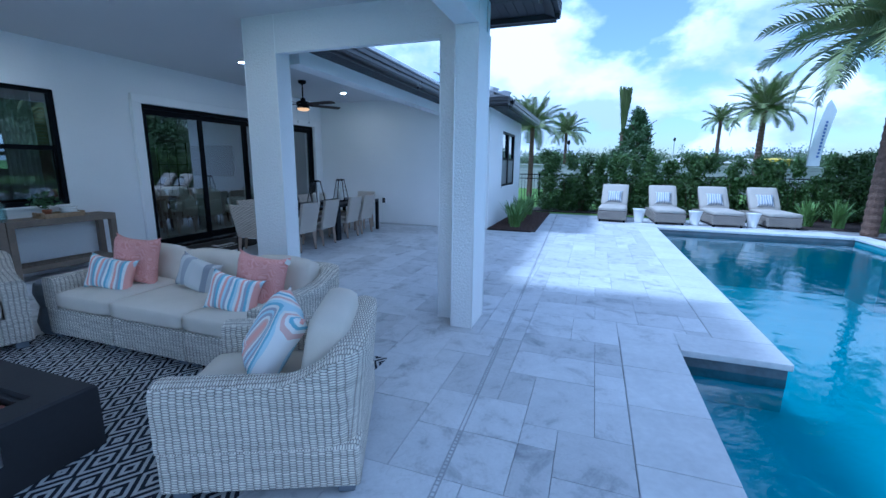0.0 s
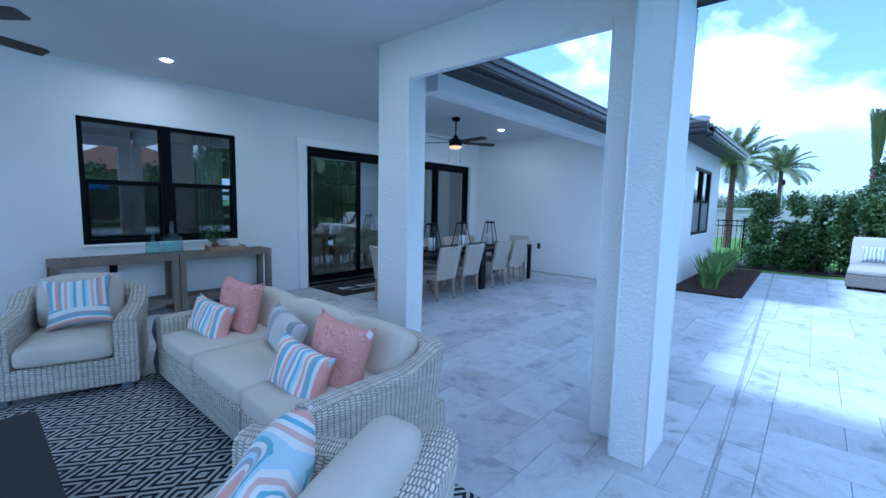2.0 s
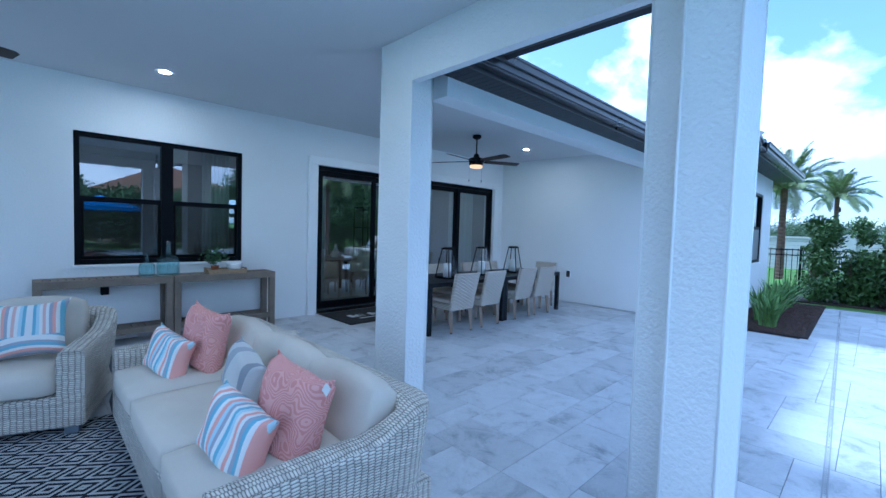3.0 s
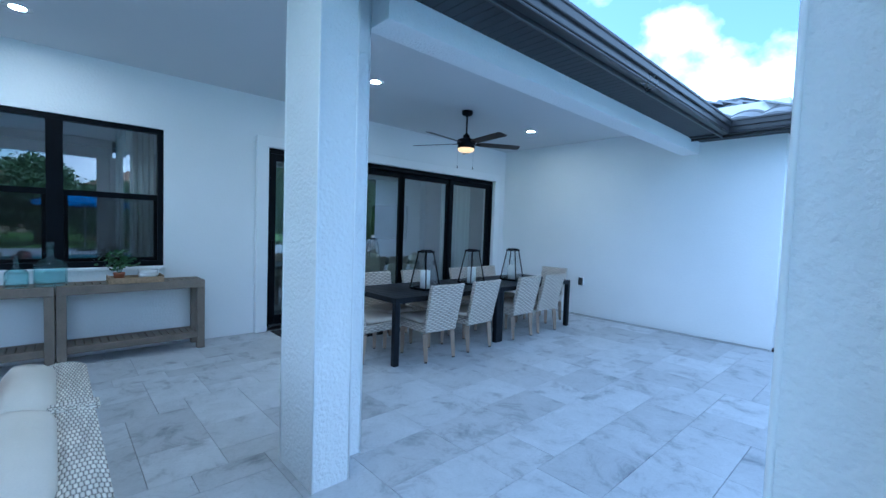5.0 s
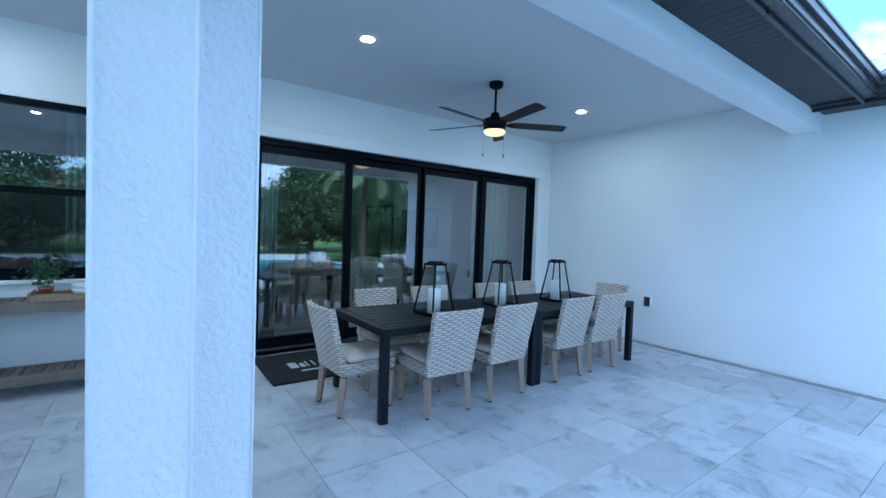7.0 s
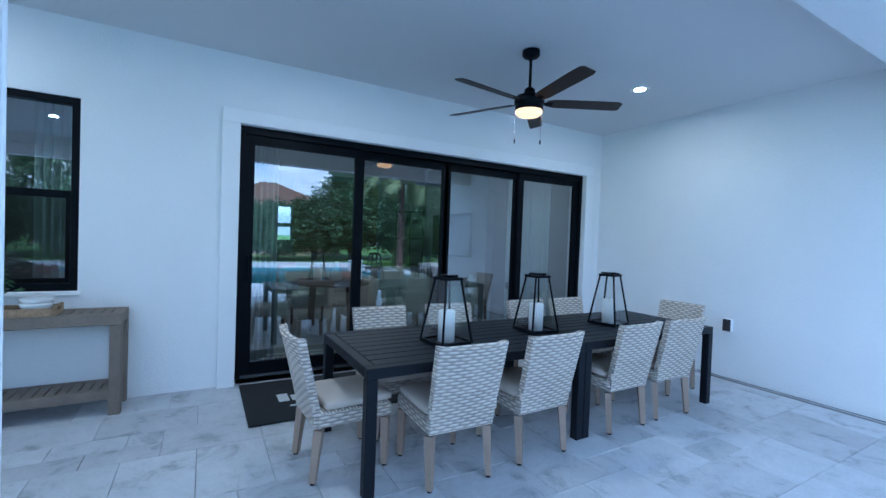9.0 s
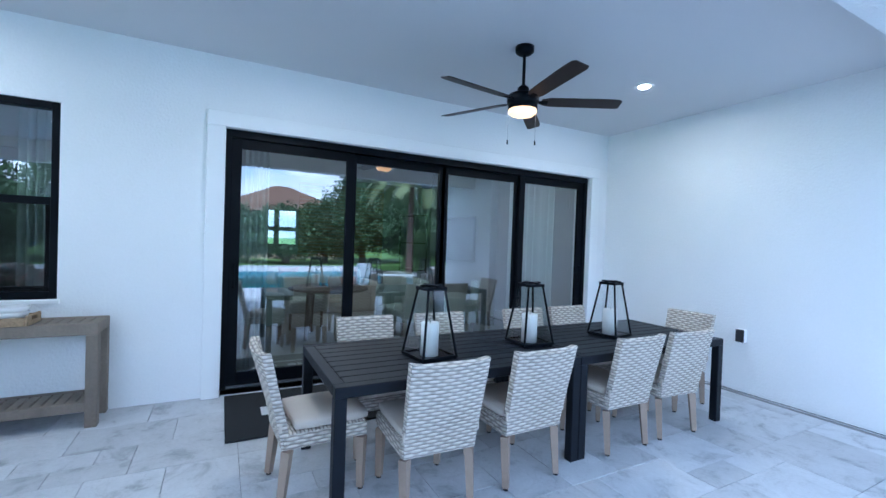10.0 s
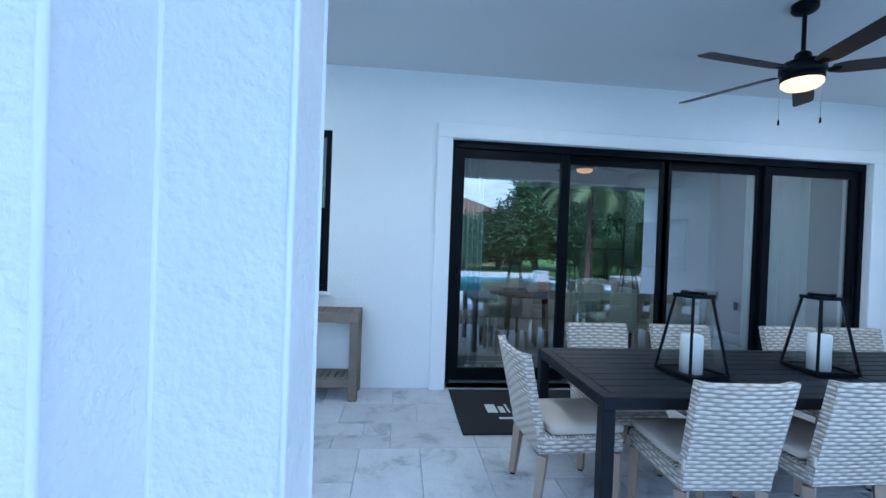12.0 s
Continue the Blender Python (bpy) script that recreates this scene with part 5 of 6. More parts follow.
CH = dining_chair(pose(-4.25, 6.12, 0, 0, 0, -92))
for x, y, a in ((-4.27, 6.77, -89), (-4.31, 7.69, -90), (-4.31, 8.29, -93), (-4.93, 6.06, 90), (-4.93, 6.72, 89), (-4.93, 7.64, 91), (-4.93, 8.20, 90)):
    copy_thing(CH, pose(x, y, 0, 0, 0, a))
copy_thing(CH, pose(-4.59, 5.57, 0, 0, 0, 183))
copy_thing(CH, pose(-4.60, 8.93, 0, 0, 0, 2))


def lantern(x, y, turn):
    root = thing("lantern", pose(x, y, TZ, 0, 0, turn), "black tapered glass lantern with a white candle on the table", "lantern", "table lanterns")
    B, T, H = 0.128, 0.064, 0.445
    bs = bx(-B, B, -B, B, 0.0, 0.012, 0.003)
    for s in (-1, 1):
        box(bs, -B, B, s * B - 0.008, s * B + 0.008, 0.012, 0.028); box(bs, s * B - 0.008, s * B + 0.008, -B, B, 0.0121, 0.0279)
    part("base", bs, M_BLACK, root, "black metal base")
    for sx in (-1, 1):
        for sy in (-1, 1):
            part("upright", cy((sx * B, sy * B, 0.012), (sx * T, sy * T, H), 0.009, 0.008, 6), M_BLACK, root)
    tp = bmesh.new()
    for s in (-1, 1):
        box(tp, -T - 0.01, T + 0.01, s * T - 0.01, s * T + 0.01, H - 0.005, H + 0.016); box(tp, s * T - 0.0099, s * T + 0.0099, -T, T, H - 0.0045, H + 0.0155)
    box(tp, -T - 0.02, T + 0.02, -0.012, 0.012, H + 0.016, H + 0.03, 0.003); box(tp, -0.012, 0.012, -T - 0.02, T + 0.02, H + 0.0161, H + 0.0299, 0.003)
    part("top_frame", tp, M_BLACK, root, "black metal top with cross handle")
    for k in range(4):
        a = math.pi / 2 * k
        c, s = math.cos(a), math.sin(a)
        pts = [(B, -B, 0.03), (B, B, 0.03), (T, T, H), (T, -T, H)]
        p = [(c * x_ - s * y_, s * x_ + c * y_, z_) for x_, y_, z_ in pts]
        g = new("glass_pane", raw("glass_pane", p, [(0, 1, 2, 3)], M_CLEAR))
        g.parent = root
        g.visible_shadow = False
    cn = part("candle", lathe([(0.059, 0.012), (0.059, 0.222), (0.054, 0.228), (0.0, 0.223)], 24), M_CANDLE, root, "thick white pillar candle", True)
    part("wick", cy((0, 0, 0.223), (0, 0, 0.238), 0.002, seg=6), M_BLACK, cn)
    return root


lantern(-4.47, 6.25, 8)
lantern(-4.55, 7.14, -4)
lantern(-4.55, 8.02, 12)
dm = thing("doormat", pose(0, 0, 0), "black doormat with white printed lettering before the door", "doormat")
part("mat", bx(-6.25, -5.29, 5.08, 6.62, 0.002, 0.016, 0.004), M_MAT, dm)
pr = bmesh.new()
y = 5.35
for k, wd in enumerate((0.10, 0.06, 0.03, 0.03, 0.0, 0.10, 0.05, 0.06, 0.05, 0.06, 0.05)):
    if wd:
        box(pr, -5.86 + (0.0 if k in (0, 2, 3, 5) else 0.05), -5.68, y, y + wd - 0.012, 0.0165, 0.0172)
    y += max(wd, 0.06) + 0.008
box(pr, -5.585, -5.55, 5.42, 6.15, 0.0165, 0.0172)
part("print", pr, M_PRINT, dm, "white printed bars of lettering")

single("doormat", bx(-6.28, -5.2, 0.1, 1.36, 0.002, 0.016, 0.004), M_MAT, "plain black doormat against the house wall", "doormat")

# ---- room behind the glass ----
# glow of the fill lights added to brighten the room
M_ROOMFILL = emit_mat("room_fill_light", (1.0, 0.84, 0.66), 15.0)
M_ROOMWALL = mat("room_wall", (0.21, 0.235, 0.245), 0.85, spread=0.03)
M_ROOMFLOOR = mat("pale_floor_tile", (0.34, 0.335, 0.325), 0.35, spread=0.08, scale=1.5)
M_CURTAIN = mat("sheer_curtain", (0.55, 0.62, 0.62), 0.9, spread=0.06, fine=90)
M_SOFA = mat("sage_upholstery", (0.46, 0.51, 0.46), 0.9, spread=0.06, fine=120)
M_WALNUT = mat("dark_walnut", (0.05, 0.028, 0.018), 0.4, spread=0.3, scale=6)
M_SCREEN = mat("black_screen", (0.02, 0.022, 0.026), 0.15, spread=0.05, bump=0.0)
M_SLAT = mat("brown_slat_wall", (0.20, 0.12, 0.07), 0.6, spread=0.25, scale=3)
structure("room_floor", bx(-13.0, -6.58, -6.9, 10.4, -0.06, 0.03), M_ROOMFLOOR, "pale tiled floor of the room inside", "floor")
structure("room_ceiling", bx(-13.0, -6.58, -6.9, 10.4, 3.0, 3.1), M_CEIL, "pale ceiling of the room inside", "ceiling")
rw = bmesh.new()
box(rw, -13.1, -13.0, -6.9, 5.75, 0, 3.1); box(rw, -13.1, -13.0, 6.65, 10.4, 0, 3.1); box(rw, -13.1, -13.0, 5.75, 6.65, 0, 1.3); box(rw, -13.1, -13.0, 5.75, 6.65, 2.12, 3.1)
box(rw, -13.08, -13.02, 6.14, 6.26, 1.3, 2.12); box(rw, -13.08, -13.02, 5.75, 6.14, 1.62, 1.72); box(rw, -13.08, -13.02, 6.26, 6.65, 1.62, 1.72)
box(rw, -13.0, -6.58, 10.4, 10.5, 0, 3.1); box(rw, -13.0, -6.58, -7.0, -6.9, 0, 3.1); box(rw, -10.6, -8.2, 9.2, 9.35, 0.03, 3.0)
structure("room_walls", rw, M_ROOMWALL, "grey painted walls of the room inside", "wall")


def curtain(x, y0, y1, label):
    b = bmesh.new()
    n = 60
    low, high = [], []
    for k in range(n + 1):
        f = k / n
        y = y0 + (y1 - y0) * f
        xx = x + 0.035 * math.sin(f * 40) + 0.01 * math.sin(f * 93)
        low.append(b.verts.new((xx, y, 0.04))); high.append(b.verts.new((xx, y, 2.7)))
    for k in range(n):
        b.faces.new((low[k], low[k + 1], high[k + 1], high[k]))
    o = single("curtain", b, M_CURTAIN, label, "curtain", "curtains inside", smooth=True)
    md = o.modifiers.new("thick", "SOLIDIFY"); md.thickness = 0.004


curtain(-6.78, 8.55, 9.35, "pale sheer curtain gathered beside the glass door")
curtain(-6.78, 5.10, 5.45, "pale sheer curtain gathered beside the glass door")
curtain(-6.82, 3.50, 3.86, "pale sheer curtain beside the window")
tb2 = thing("round_table", pose(-8.3, 6.45, 0.03), "round dark walnut table inside the room", "table")
part("tabletop", lathe([(0.0, 0.69), (0.55, 0.69), (0.57, 0.70), (0.57, 0.72), (0.55, 0.73), (0, 0.73)], 40), M_WALNUT, tb2)
for k in range(4):
    a = k * math.pi / 2 + 0.5
    part("leg", cy((0.40 * math.cos(a), 0.40 * math.sin(a), 0), (0.36 * math.cos(a), 0.36 * math.sin(a), 0.69), 0.028, 0.035), M_WALNUT, tb2)
single("vase", lathe([(0.05, 0), (0.09, 0.04), (0.10, 0.09), (0.06, 0.17), (0.025, 0.24), (0.03, 0.30), (0.022, 0.30), (0.02, 0.24), (0, 0.2)], 24), M_CERAMIC, "pale ceramic bottle vase on the round table", "vase", smooth=True, m=pose(-8.2, 6.5, 0.76))


def inside_chair(m):
    r = thing("upholstered_chair", m, "sage upholstered tub chair inside the room", "chair", "chairs inside")
    part("seat", soft_box(-0.28, 0.28, -0.28, 0.26, 0.25, 0.46, 0.05), M_SOFA, r, "", True)
    part("backrest", soft_box(-0.30, 0.30, 0.20, 0.32, 0.25, 0.85, 0.05), M_SOFA, r, "", True)
    for s in (-1, 1):
        part("arm", soft_box(s * 0.30 - 0.04, s * 0.30 + 0.04, -0.26, 0.22, 0.25, 0.62, 0.03), M_SOFA, r, "", True)
        for y_ in (-0.22, 0.24):
            part("leg", cy((s * 0.25, y_, 0.0), (s * 0.25, y_, 0.26), 0.016, 0.022), M_WALNUT, r)
    return r


ic = inside_chair(pose(-8.0, 7.5, 0.03, 0, 0, 20))
for x, y, a in ((-9.1, 6.2, 100), (-8.3, 5.55, 170), (-9.3, 7.9, 60), (-7.7, 8.3, -30)):
    copy_thing(ic, pose(x, y, 0.03, 0, 0, a))
sf2 = thing("sofa", pose(-10.6, 6.6, 0.03), "long pale sofa with pillows inside the room", "sofa")
part("base", soft_box(-0.45, 0.45, -1.1, 1.1, 0.0, 0.44, 0.05), M_SEATPAD, sf2, "", True)
part("backrest", soft_box(-0.45, -0.25, -1.1, 1.1, 0.40, 0.82, 0.06), M_SEATPAD, sf2, "", True)
for s in (-1, 1):
    part("arm", soft_box(-0.45, 0.45, s * 1.18 - 0.1, s * 1.18 + 0.1, 0.0, 0.6, 0.05), M_SEATPAD, sf2, "", True)
for k, yy in enumerate((5.8, 6.2, 6.9, 7.4)):
    pillow("throw_pillow", pose(-10.72, yy, 0.70, -14, 0, 90), 0.42, 0.42, 0.15, M_CORAL if k % 2 else M_SEATPAD, "square pillow on the sofa inside the room", "pillows inside")
tv = thing("television", pose(-9.4, 9.19, 1.55), "large black flat television on the inner wall", "television")
part("screen", bx(-0.75, 0.75, -0.05, -0.001, -0.42, 0.42, 0.008), M_SCREEN, tv)
sw = thing("slatted_wall_panel", pose(0, 0, 0), "brown horizontal wooden slats on the far inner wall", "wall panel")
for k in range(22):
    part("slat", bx(-12.995, -12.96, 6.70, 8.90, 1.0 + 0.085 * k, 1.07 + 0.085 * k, 0.004), M_SLAT, sw)
# standing display shelf with a thin black frame
fs = thing("etagere", pose(-10.2, 8.6, 0.03), "tall open black metal display frame inside the room", "shelf")
for sx in (-0.35, 0.35):
    for sy in (-0.15, 0.15):
        part("post", bx(sx - 0.012, sx + 0.012, sy - 0.012, sy + 0.012, 0, 2.0), M_BLACK, fs)
for z in (0.3, 0.85, 1.4, 1.97):
    part("shelf", bx(-0.34, 0.34, -0.14, 0.14, z, z + 0.02), M_BLACK, fs)
# three unseen lights, added to brighten the room behind the glass
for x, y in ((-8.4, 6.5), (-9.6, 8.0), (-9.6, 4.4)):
    root = thing("downlight", pose(x, y, 3.0), "small round fill light added in the room ceiling", "ceiling light", "room downlights")
    part("diffuser", lathe([(0.07, -0.006), (0, -0.0061)], 20), M_ROOMFILL, root)

# ---- outdoors ----
M_BARK = mat("palm_bark", (0.12, 0.075, 0.055), 0.95, spread=0.4, scale=8, fine=50, bump=1.0, bump_scale=30, dist=0.03)
M_FROND = mat("palm_frond", (0.18, 0.215, 0.085), 0.6, spread=0.3, scale=2, rnd=0.2, bump=0.0)
M_HEDGE = mat("hedge_leaf", (0.058, 0.105, 0.022), 0.5, spread=0.5, scale=8, rnd=0.2, bump=0.0)
M_TREE = mat("tree_leaf", (0.055, 0.10, 0.035), 0.6, spread=0.5, scale=1.5, rnd=0.15, bump=0.0)
# the haze of distance is mixed into this paler leaf colour
M_FARTREE_HAZED = mat("hazed_far_foliage", (0.105, 0.145, 0.075), 0.8, spread=0.5, scale=0.4, bump=0.0)
M_BLADE = mat("strap_leaf", (0.15, 0.25, 0.065), 0.5, spread=0.3, scale=5, bump=0.0)
M_WALLBLOCK = mat("pale_block_wall", (0.46, 0.46, 0.45), 0.85, spread=0.1, scale=1, fine=8)
M_TAUPE = weave_mat("taupe_wicker", (0.27, 0.24, 0.21), (0.09, 0.08, 0.07), 40, 22)
M_PADPALE = mat("pale_sling", (0.40, 0.37, 0.335), 0.9, spread=0.05, fine=120)
M_UMB = mat("blue_canopy", (0.04, 0.22, 0.62), 0.8, spread=0.08)
M_HOUSE = mat("tan_stucco", (0.50, 0.40, 0.28), 0.85, spread=0.06)
M_HOUSEW = mat("pale_stucco", (0.44, 0.43, 0.40), 0.85, spread=0.06)
M_HOUSEY = mat("yellow_sheathing", (0.62, 0.45, 0.04), 0.7, spread=0.08)
M_CLAY = mat("brown_clay_roof", (0.16, 0.085, 0.05), 0.8, spread=0.3, fine=12)
M_BANNER = mat("white_banner", (0.70, 0.72, 0.76), 0.8, spread=0.03)
M_NAVY = mat("blue_print", (0.08, 0.14, 0.36), 0.8, spread=0.05)


def leaf_cloud(name, centres, sizes, material, rng_, ratio=0.5):
    """Small diamond leaves at points, each turned at random and folded a little."""
    n = len(centres)
    u = rng_.normal(size=(n, 3)); u /= np.linalg.norm(u, axis=1)[:, None]
    w = np.cross(u, rng_.normal(size=(n, 3))); w /= np.linalg.norm(w, axis=1)[:, None]
    s = np.asarray(sizes).reshape(-1, 1)
    v = np.stack([centres - u * s, centres + w * s * ratio, centres + u * s, centres - w * s * ratio], 1).reshape(-1, 3)
    f = np.arange(4 * n).reshape(-1, 4)
    return raw(name, v.tolist(), f.tolist(), material)


def shell(n, rx, ry, rz, rng_, inner=0.55, lobes=0.25):
    """Points in the outer part of a lumpy ellipsoid."""
    d = rng_.normal(size=(n, 3)); d /= np.linalg.norm(d, axis=1)[:, None]
    lump = 1 + lobes * (np.sin(5 * d[:, 0] + 2 * d[:, 2]) * np.sin(4 * d[:, 1] + 1) + 0.6 * np.sin(9 * d[:, 2] + 3 * d[:, 0]))
    r = rng_.uniform(inner, 1, n) ** 0.7 * lump
    return d * r[:, None] * np.array([rx, ry, rz])


g = np.random.default_rng(3)
# hedge: clipped upright shrubs side by side
shrub_meshes = []
for k in range(4):
    pts = []
    for j in range(13):
        z = 0.12 + 1.62 * g.random()
        c = np.array([g.uniform(-0.30, 0.30) * (1.3 - z * 0.62), g.uniform(-0.2, 0.2), z])
        pts.append(shell(520, 0.28 - 0.07 * z, 0.26, 0.25, g, 0.2) + c)
    pts.append(np.stack([g.uniform(-0.36, 0.36, 900), g.uniform(-0.3, 0.3, 900), g.uniform(0.05, 1.25, 900)], 1))
    p = np.concatenate(pts)
    p[:, 2] = np.abs(p[:, 2]) + 0.02
    shrub_meshes.append(leaf_cloud("foliage", p, g.uniform(0.03, 0.062, len(p)), M_HEDGE, g, 0.42))
stem_bm = bmesh.new()
for k in range(5):
    cyl(stem_bm, (0.05 * math.cos(k * 1.3), 0.05 * math.sin(k * 1.3), -0.02), (0.2 * math.cos(k * 1.3), 0.2 * math.sin(k * 1.3), 1.1), 0.02, 0.008, 6)
stem_me = mesh_of(stem_bm, "stems", M_BARK)
for k in range(26):
    root = thing("hedge_shrub", Matrix.LocRotScale((-0.80 + 0.55 * k + g.uniform(-0.08, 0.08), 15.45 + g.uniform(-0.12, 0.12), 0.0), Euler((0, 0, g.uniform(0, 6.28))), (1.0, 1.0, g.uniform(0.90, 1.08))), "dense dark green clipped hedge shrub in mulch", "shrub", "hedge shrubs")
    for nm, me in (("foliage", shrub_meshes[k % 4]), ("stems", stem_me)):
        o = new(nm, me); o.parent = root

# black rail fence behind the hedge
fence = thing("metal_fence", pose(0, 0, 0), "black metal picket fence behind the hedge", "fence")
for z in (0.15, 1.05, 1.2):
    part("rail", bx(-6.2, 14.0, 16.78, 16.81, z - 0.015, z + 0.015), M_BLACK, fence)
pk = mesh_of(bx(-0.008, 0.008, -0.008, 0.008, 0.02, 1.24), "picket", M_BLACK)
for k in range(168):
    o = new("picket", pk); o.parent = fence
    o.matrix_basis = pose(-6.2 + 0.12 * k, 16.795, 0)
pp = mesh_of(bx(-0.028, 0.028, -0.028, 0.028, -0.05, 1.3, 0.004), "post", M_BLACK)
for k in range(9):
    o = new("post", pp); o.parent = fence
    o.matrix_basis = pose(-6.14 + 2.4 * k, 16.84, 0)

# pale block wall beyond
bw = thing("block_wall", pose(0, 0, 0), "long pale concrete block boundary wall with piers", "wall", kind="structure")
part("wall", bx(-45, 60, 30.0, 30.25, -0.1, 1.55), M_WALLBLOCK, bw)
part("cap", bx(-45, 60, 29.95, 30.3, 1.55, 1.65, 0.01), M_WALLBLOCK, bw)
pier = mesh_of(bx(-0.25, 0.25, -0.22, 0.22, -0.1, 1.8, 0.02), "pier", M_WALLBLOCK)
course = mesh_of(bx(-52.5, 52.5, -0.006, 0.0, -0.012, 0.0), "joint", M_GROUT)
for k in range(22):
    o = new("pier", pier); o.parent = bw
    o.matrix_basis = pose(-44 + 4.8 * k, 30.1, 0)
for k in range(7):
    o = new("joint", course); o.parent = bw
    o.matrix_basis = pose(7.5, 29.999, 0.2 + 0.2 * k)


# palms
def frond_mesh(length, droop, rng_, leaf=0.42):
    """An arching midrib with leaflets down both sides."""
    verts, faces = [], []
    n = 44
    pos, tang = [], []
    p, a = np.zeros(3), 0.0
    for k in range(n + 1):
        f = k / n
        ang = -droop * f ** 1.4
        d = np.array([math.cos(ang), 0, math.sin(ang)])
        pos.append(p.copy()); tang.append(d)
        p = p + d * length / n
    for k in range(n):
        w = 0.018 * (1 - k / n) + 0.004
        w2 = 0.018 * (1 - (k + 1) / n) + 0.004
        q = len(verts)
        for pt, ww in ((pos[k], w), (pos[k + 1], w2)):
            verts += [tuple(pt + [0, -ww, 0]), tuple(pt + [0, ww, 0]), tuple(pt + [0, 0, -ww])]
        faces += [(q, q + 1, q + 4, q + 3), (q + 1, q + 2, q + 5, q + 4), (q + 2, q, q + 3, q + 5)]
        f = (k + 0.5) / n
        if f < 0.1:
            continue
        L = leaf * math.sin(math.pi * min(1, 0.12 + f * 0.86)) ** 0.6 * rng_.uniform(0.85, 1.1)
        for s in (-1, 1):
            d = tang[k] * 0.75 + np.array([0, s * 0.75, 0.30 + rng_.uniform(-0.22, 0.12)])
            d /= np.linalg.norm(d)
            tip = pos[k] + d * L + np.array([0, 0, -0.32 * L * f])
            mid = pos[k] + d * L * 0.5
            wd = tang[k] * 0.0095
            q = len(verts)
            verts += [tuple(pos[k] - wd), tuple(pos[k] + wd), tuple(mid + wd), tuple(tip), tuple(mid - wd)]
            faces.append((q, q + 1, q + 2, q + 3, q + 4))
    return raw("frond", verts, faces, M_FROND)


FRONDS = [frond_mesh(1.0, dr, g, 0.24) for dr in (0.45, 0.75, 1.05, 1.35)]


TIED = frond_mesh(1.0, 0.12, g, 0.2)


def palm(x, y, h, r, size, n, label, tied=False):
    root = thing("palm_tree", pose(x, y, -0.03), label, "palm tree", "palms")
    prof = []
    rings = 26
    for k in range(rings + 1):
        f = k / rings
        rr = 0.75 * r * (1.25 - 0.45 * f + 0.35 * max(0, f - 0.8) * 3)
        prof += [(rr * 0.94, h * f), (rr * 1.06, h * (f + 0.55 / rings))]
    part("trunk", lathe(prof, 12), M_BARK, root, "ringed brown palm trunk")
    crown = new("crown"); crown.parent = root; crown.matrix_basis = pose(0, 0, h)
    for k in range(n):
        f = (k + 0.5) / n
        az = k * 2.39996
        el = radians(90 - 5 * f) if tied else radians(80 - 92 * f)
        o = new("frond", FRONDS[min(3, int(f * 4))] if not tied else TIED)
        o.parent = crown
        s = size * float(g.uniform(0.55, 1.05) if tied else g.uniform(0.85, 1.1))
        o.matrix_basis = Matrix.LocRotScale((0.06 * math.cos(az), 0.06 * math.sin(az), 0.05), Euler((float(g.uniform(-0.5, 0.5)), -el, az)), (s, s * (0.6 if tied else 1.0), s))
    return root


palm(-2.45, 22.2, 3.4, 0.16, 1.75, 34, "mature palm behind the hedge with arching fronds")
palm(-1.5, 33.0, 3.9, 0.15, 1.7, 32, "small palm beyond the block wall")
palm(8.6, 35.0, 4.7, 0.16, 1.35, 28, "small palm beyond the block wall")
palm(9.05, 28.2, 4.6, 0.22, 2.1, 44, "tall palm with a wide crown of arching fronds")
palm(2.1, 29.0, 3.6, 0.20, 2.6, 60, "young palm with its fronds tied upright", True)
palm(6.87, 12.6, 4.5, 0.17, 2.9, 52, "large palm with arching fronds in the poolside bed")
palm(-3.9, 26.0, 3.9, 0.16, 1.8, 30, "palm behind the house wing")


def tree(x, y, h, r, n, label, material=None, group="trees", trunk=0.12, leaf=(0.06, 0.11), taper=False):
    root = thing("tree", pose(x, y, -0.03), label, "tree", group)
    t = bmesh.new()
    cyl(t, (0, 0, 0), (0.02, 0, h * 0.75), trunk, trunk * 0.35, 9)
    for k in range(9):
        a, z = k * 2.4, h * (0.3 + 0.05 * k)
        cyl(t, (0, 0, z), (r * 0.7 * math.cos(a), r * 0.7 * math.sin(a), z + h * 0.14), trunk * 0.4, trunk * 0.12, 6)
    part("trunk", t, M_BARK, root, "brown trunk with limbs")
    pts = []
    clumps = 26
    for k in range(clumps):
        f = (k + 0.5) / clumps
        a = k * 2.39996
        z = h * (0.22 + 0.72 * f)
        rad = r * ((1.05 - f) if taper else math.sin(math.pi * (0.15 + 0.8 * f)) ** 0.7) * float(g.uniform(0.5, 0.95))
        cs = r * (0.42 - (0.22 * f if taper else 0.05 * f))
        pts.append(shell(n // clumps, cs, cs, cs * 0.8, g, 0.2, 0.35) + np.array([rad * math.cos(a), rad * math.sin(a), z]))
    p = np.concatenate(pts)
    o = new("crown", leaf_cloud("crown", p, g.uniform(*leaf, len(p)), material or M_TREE, g)); o.parent = root
    tagged(o, "uneven green leafy crown")
    return root


tree(2.75, 26.5, 4.9, 1.45, 15000, "bushy upright green tree behind the hedge", taper=True, leaf=(0.045, 0.085))
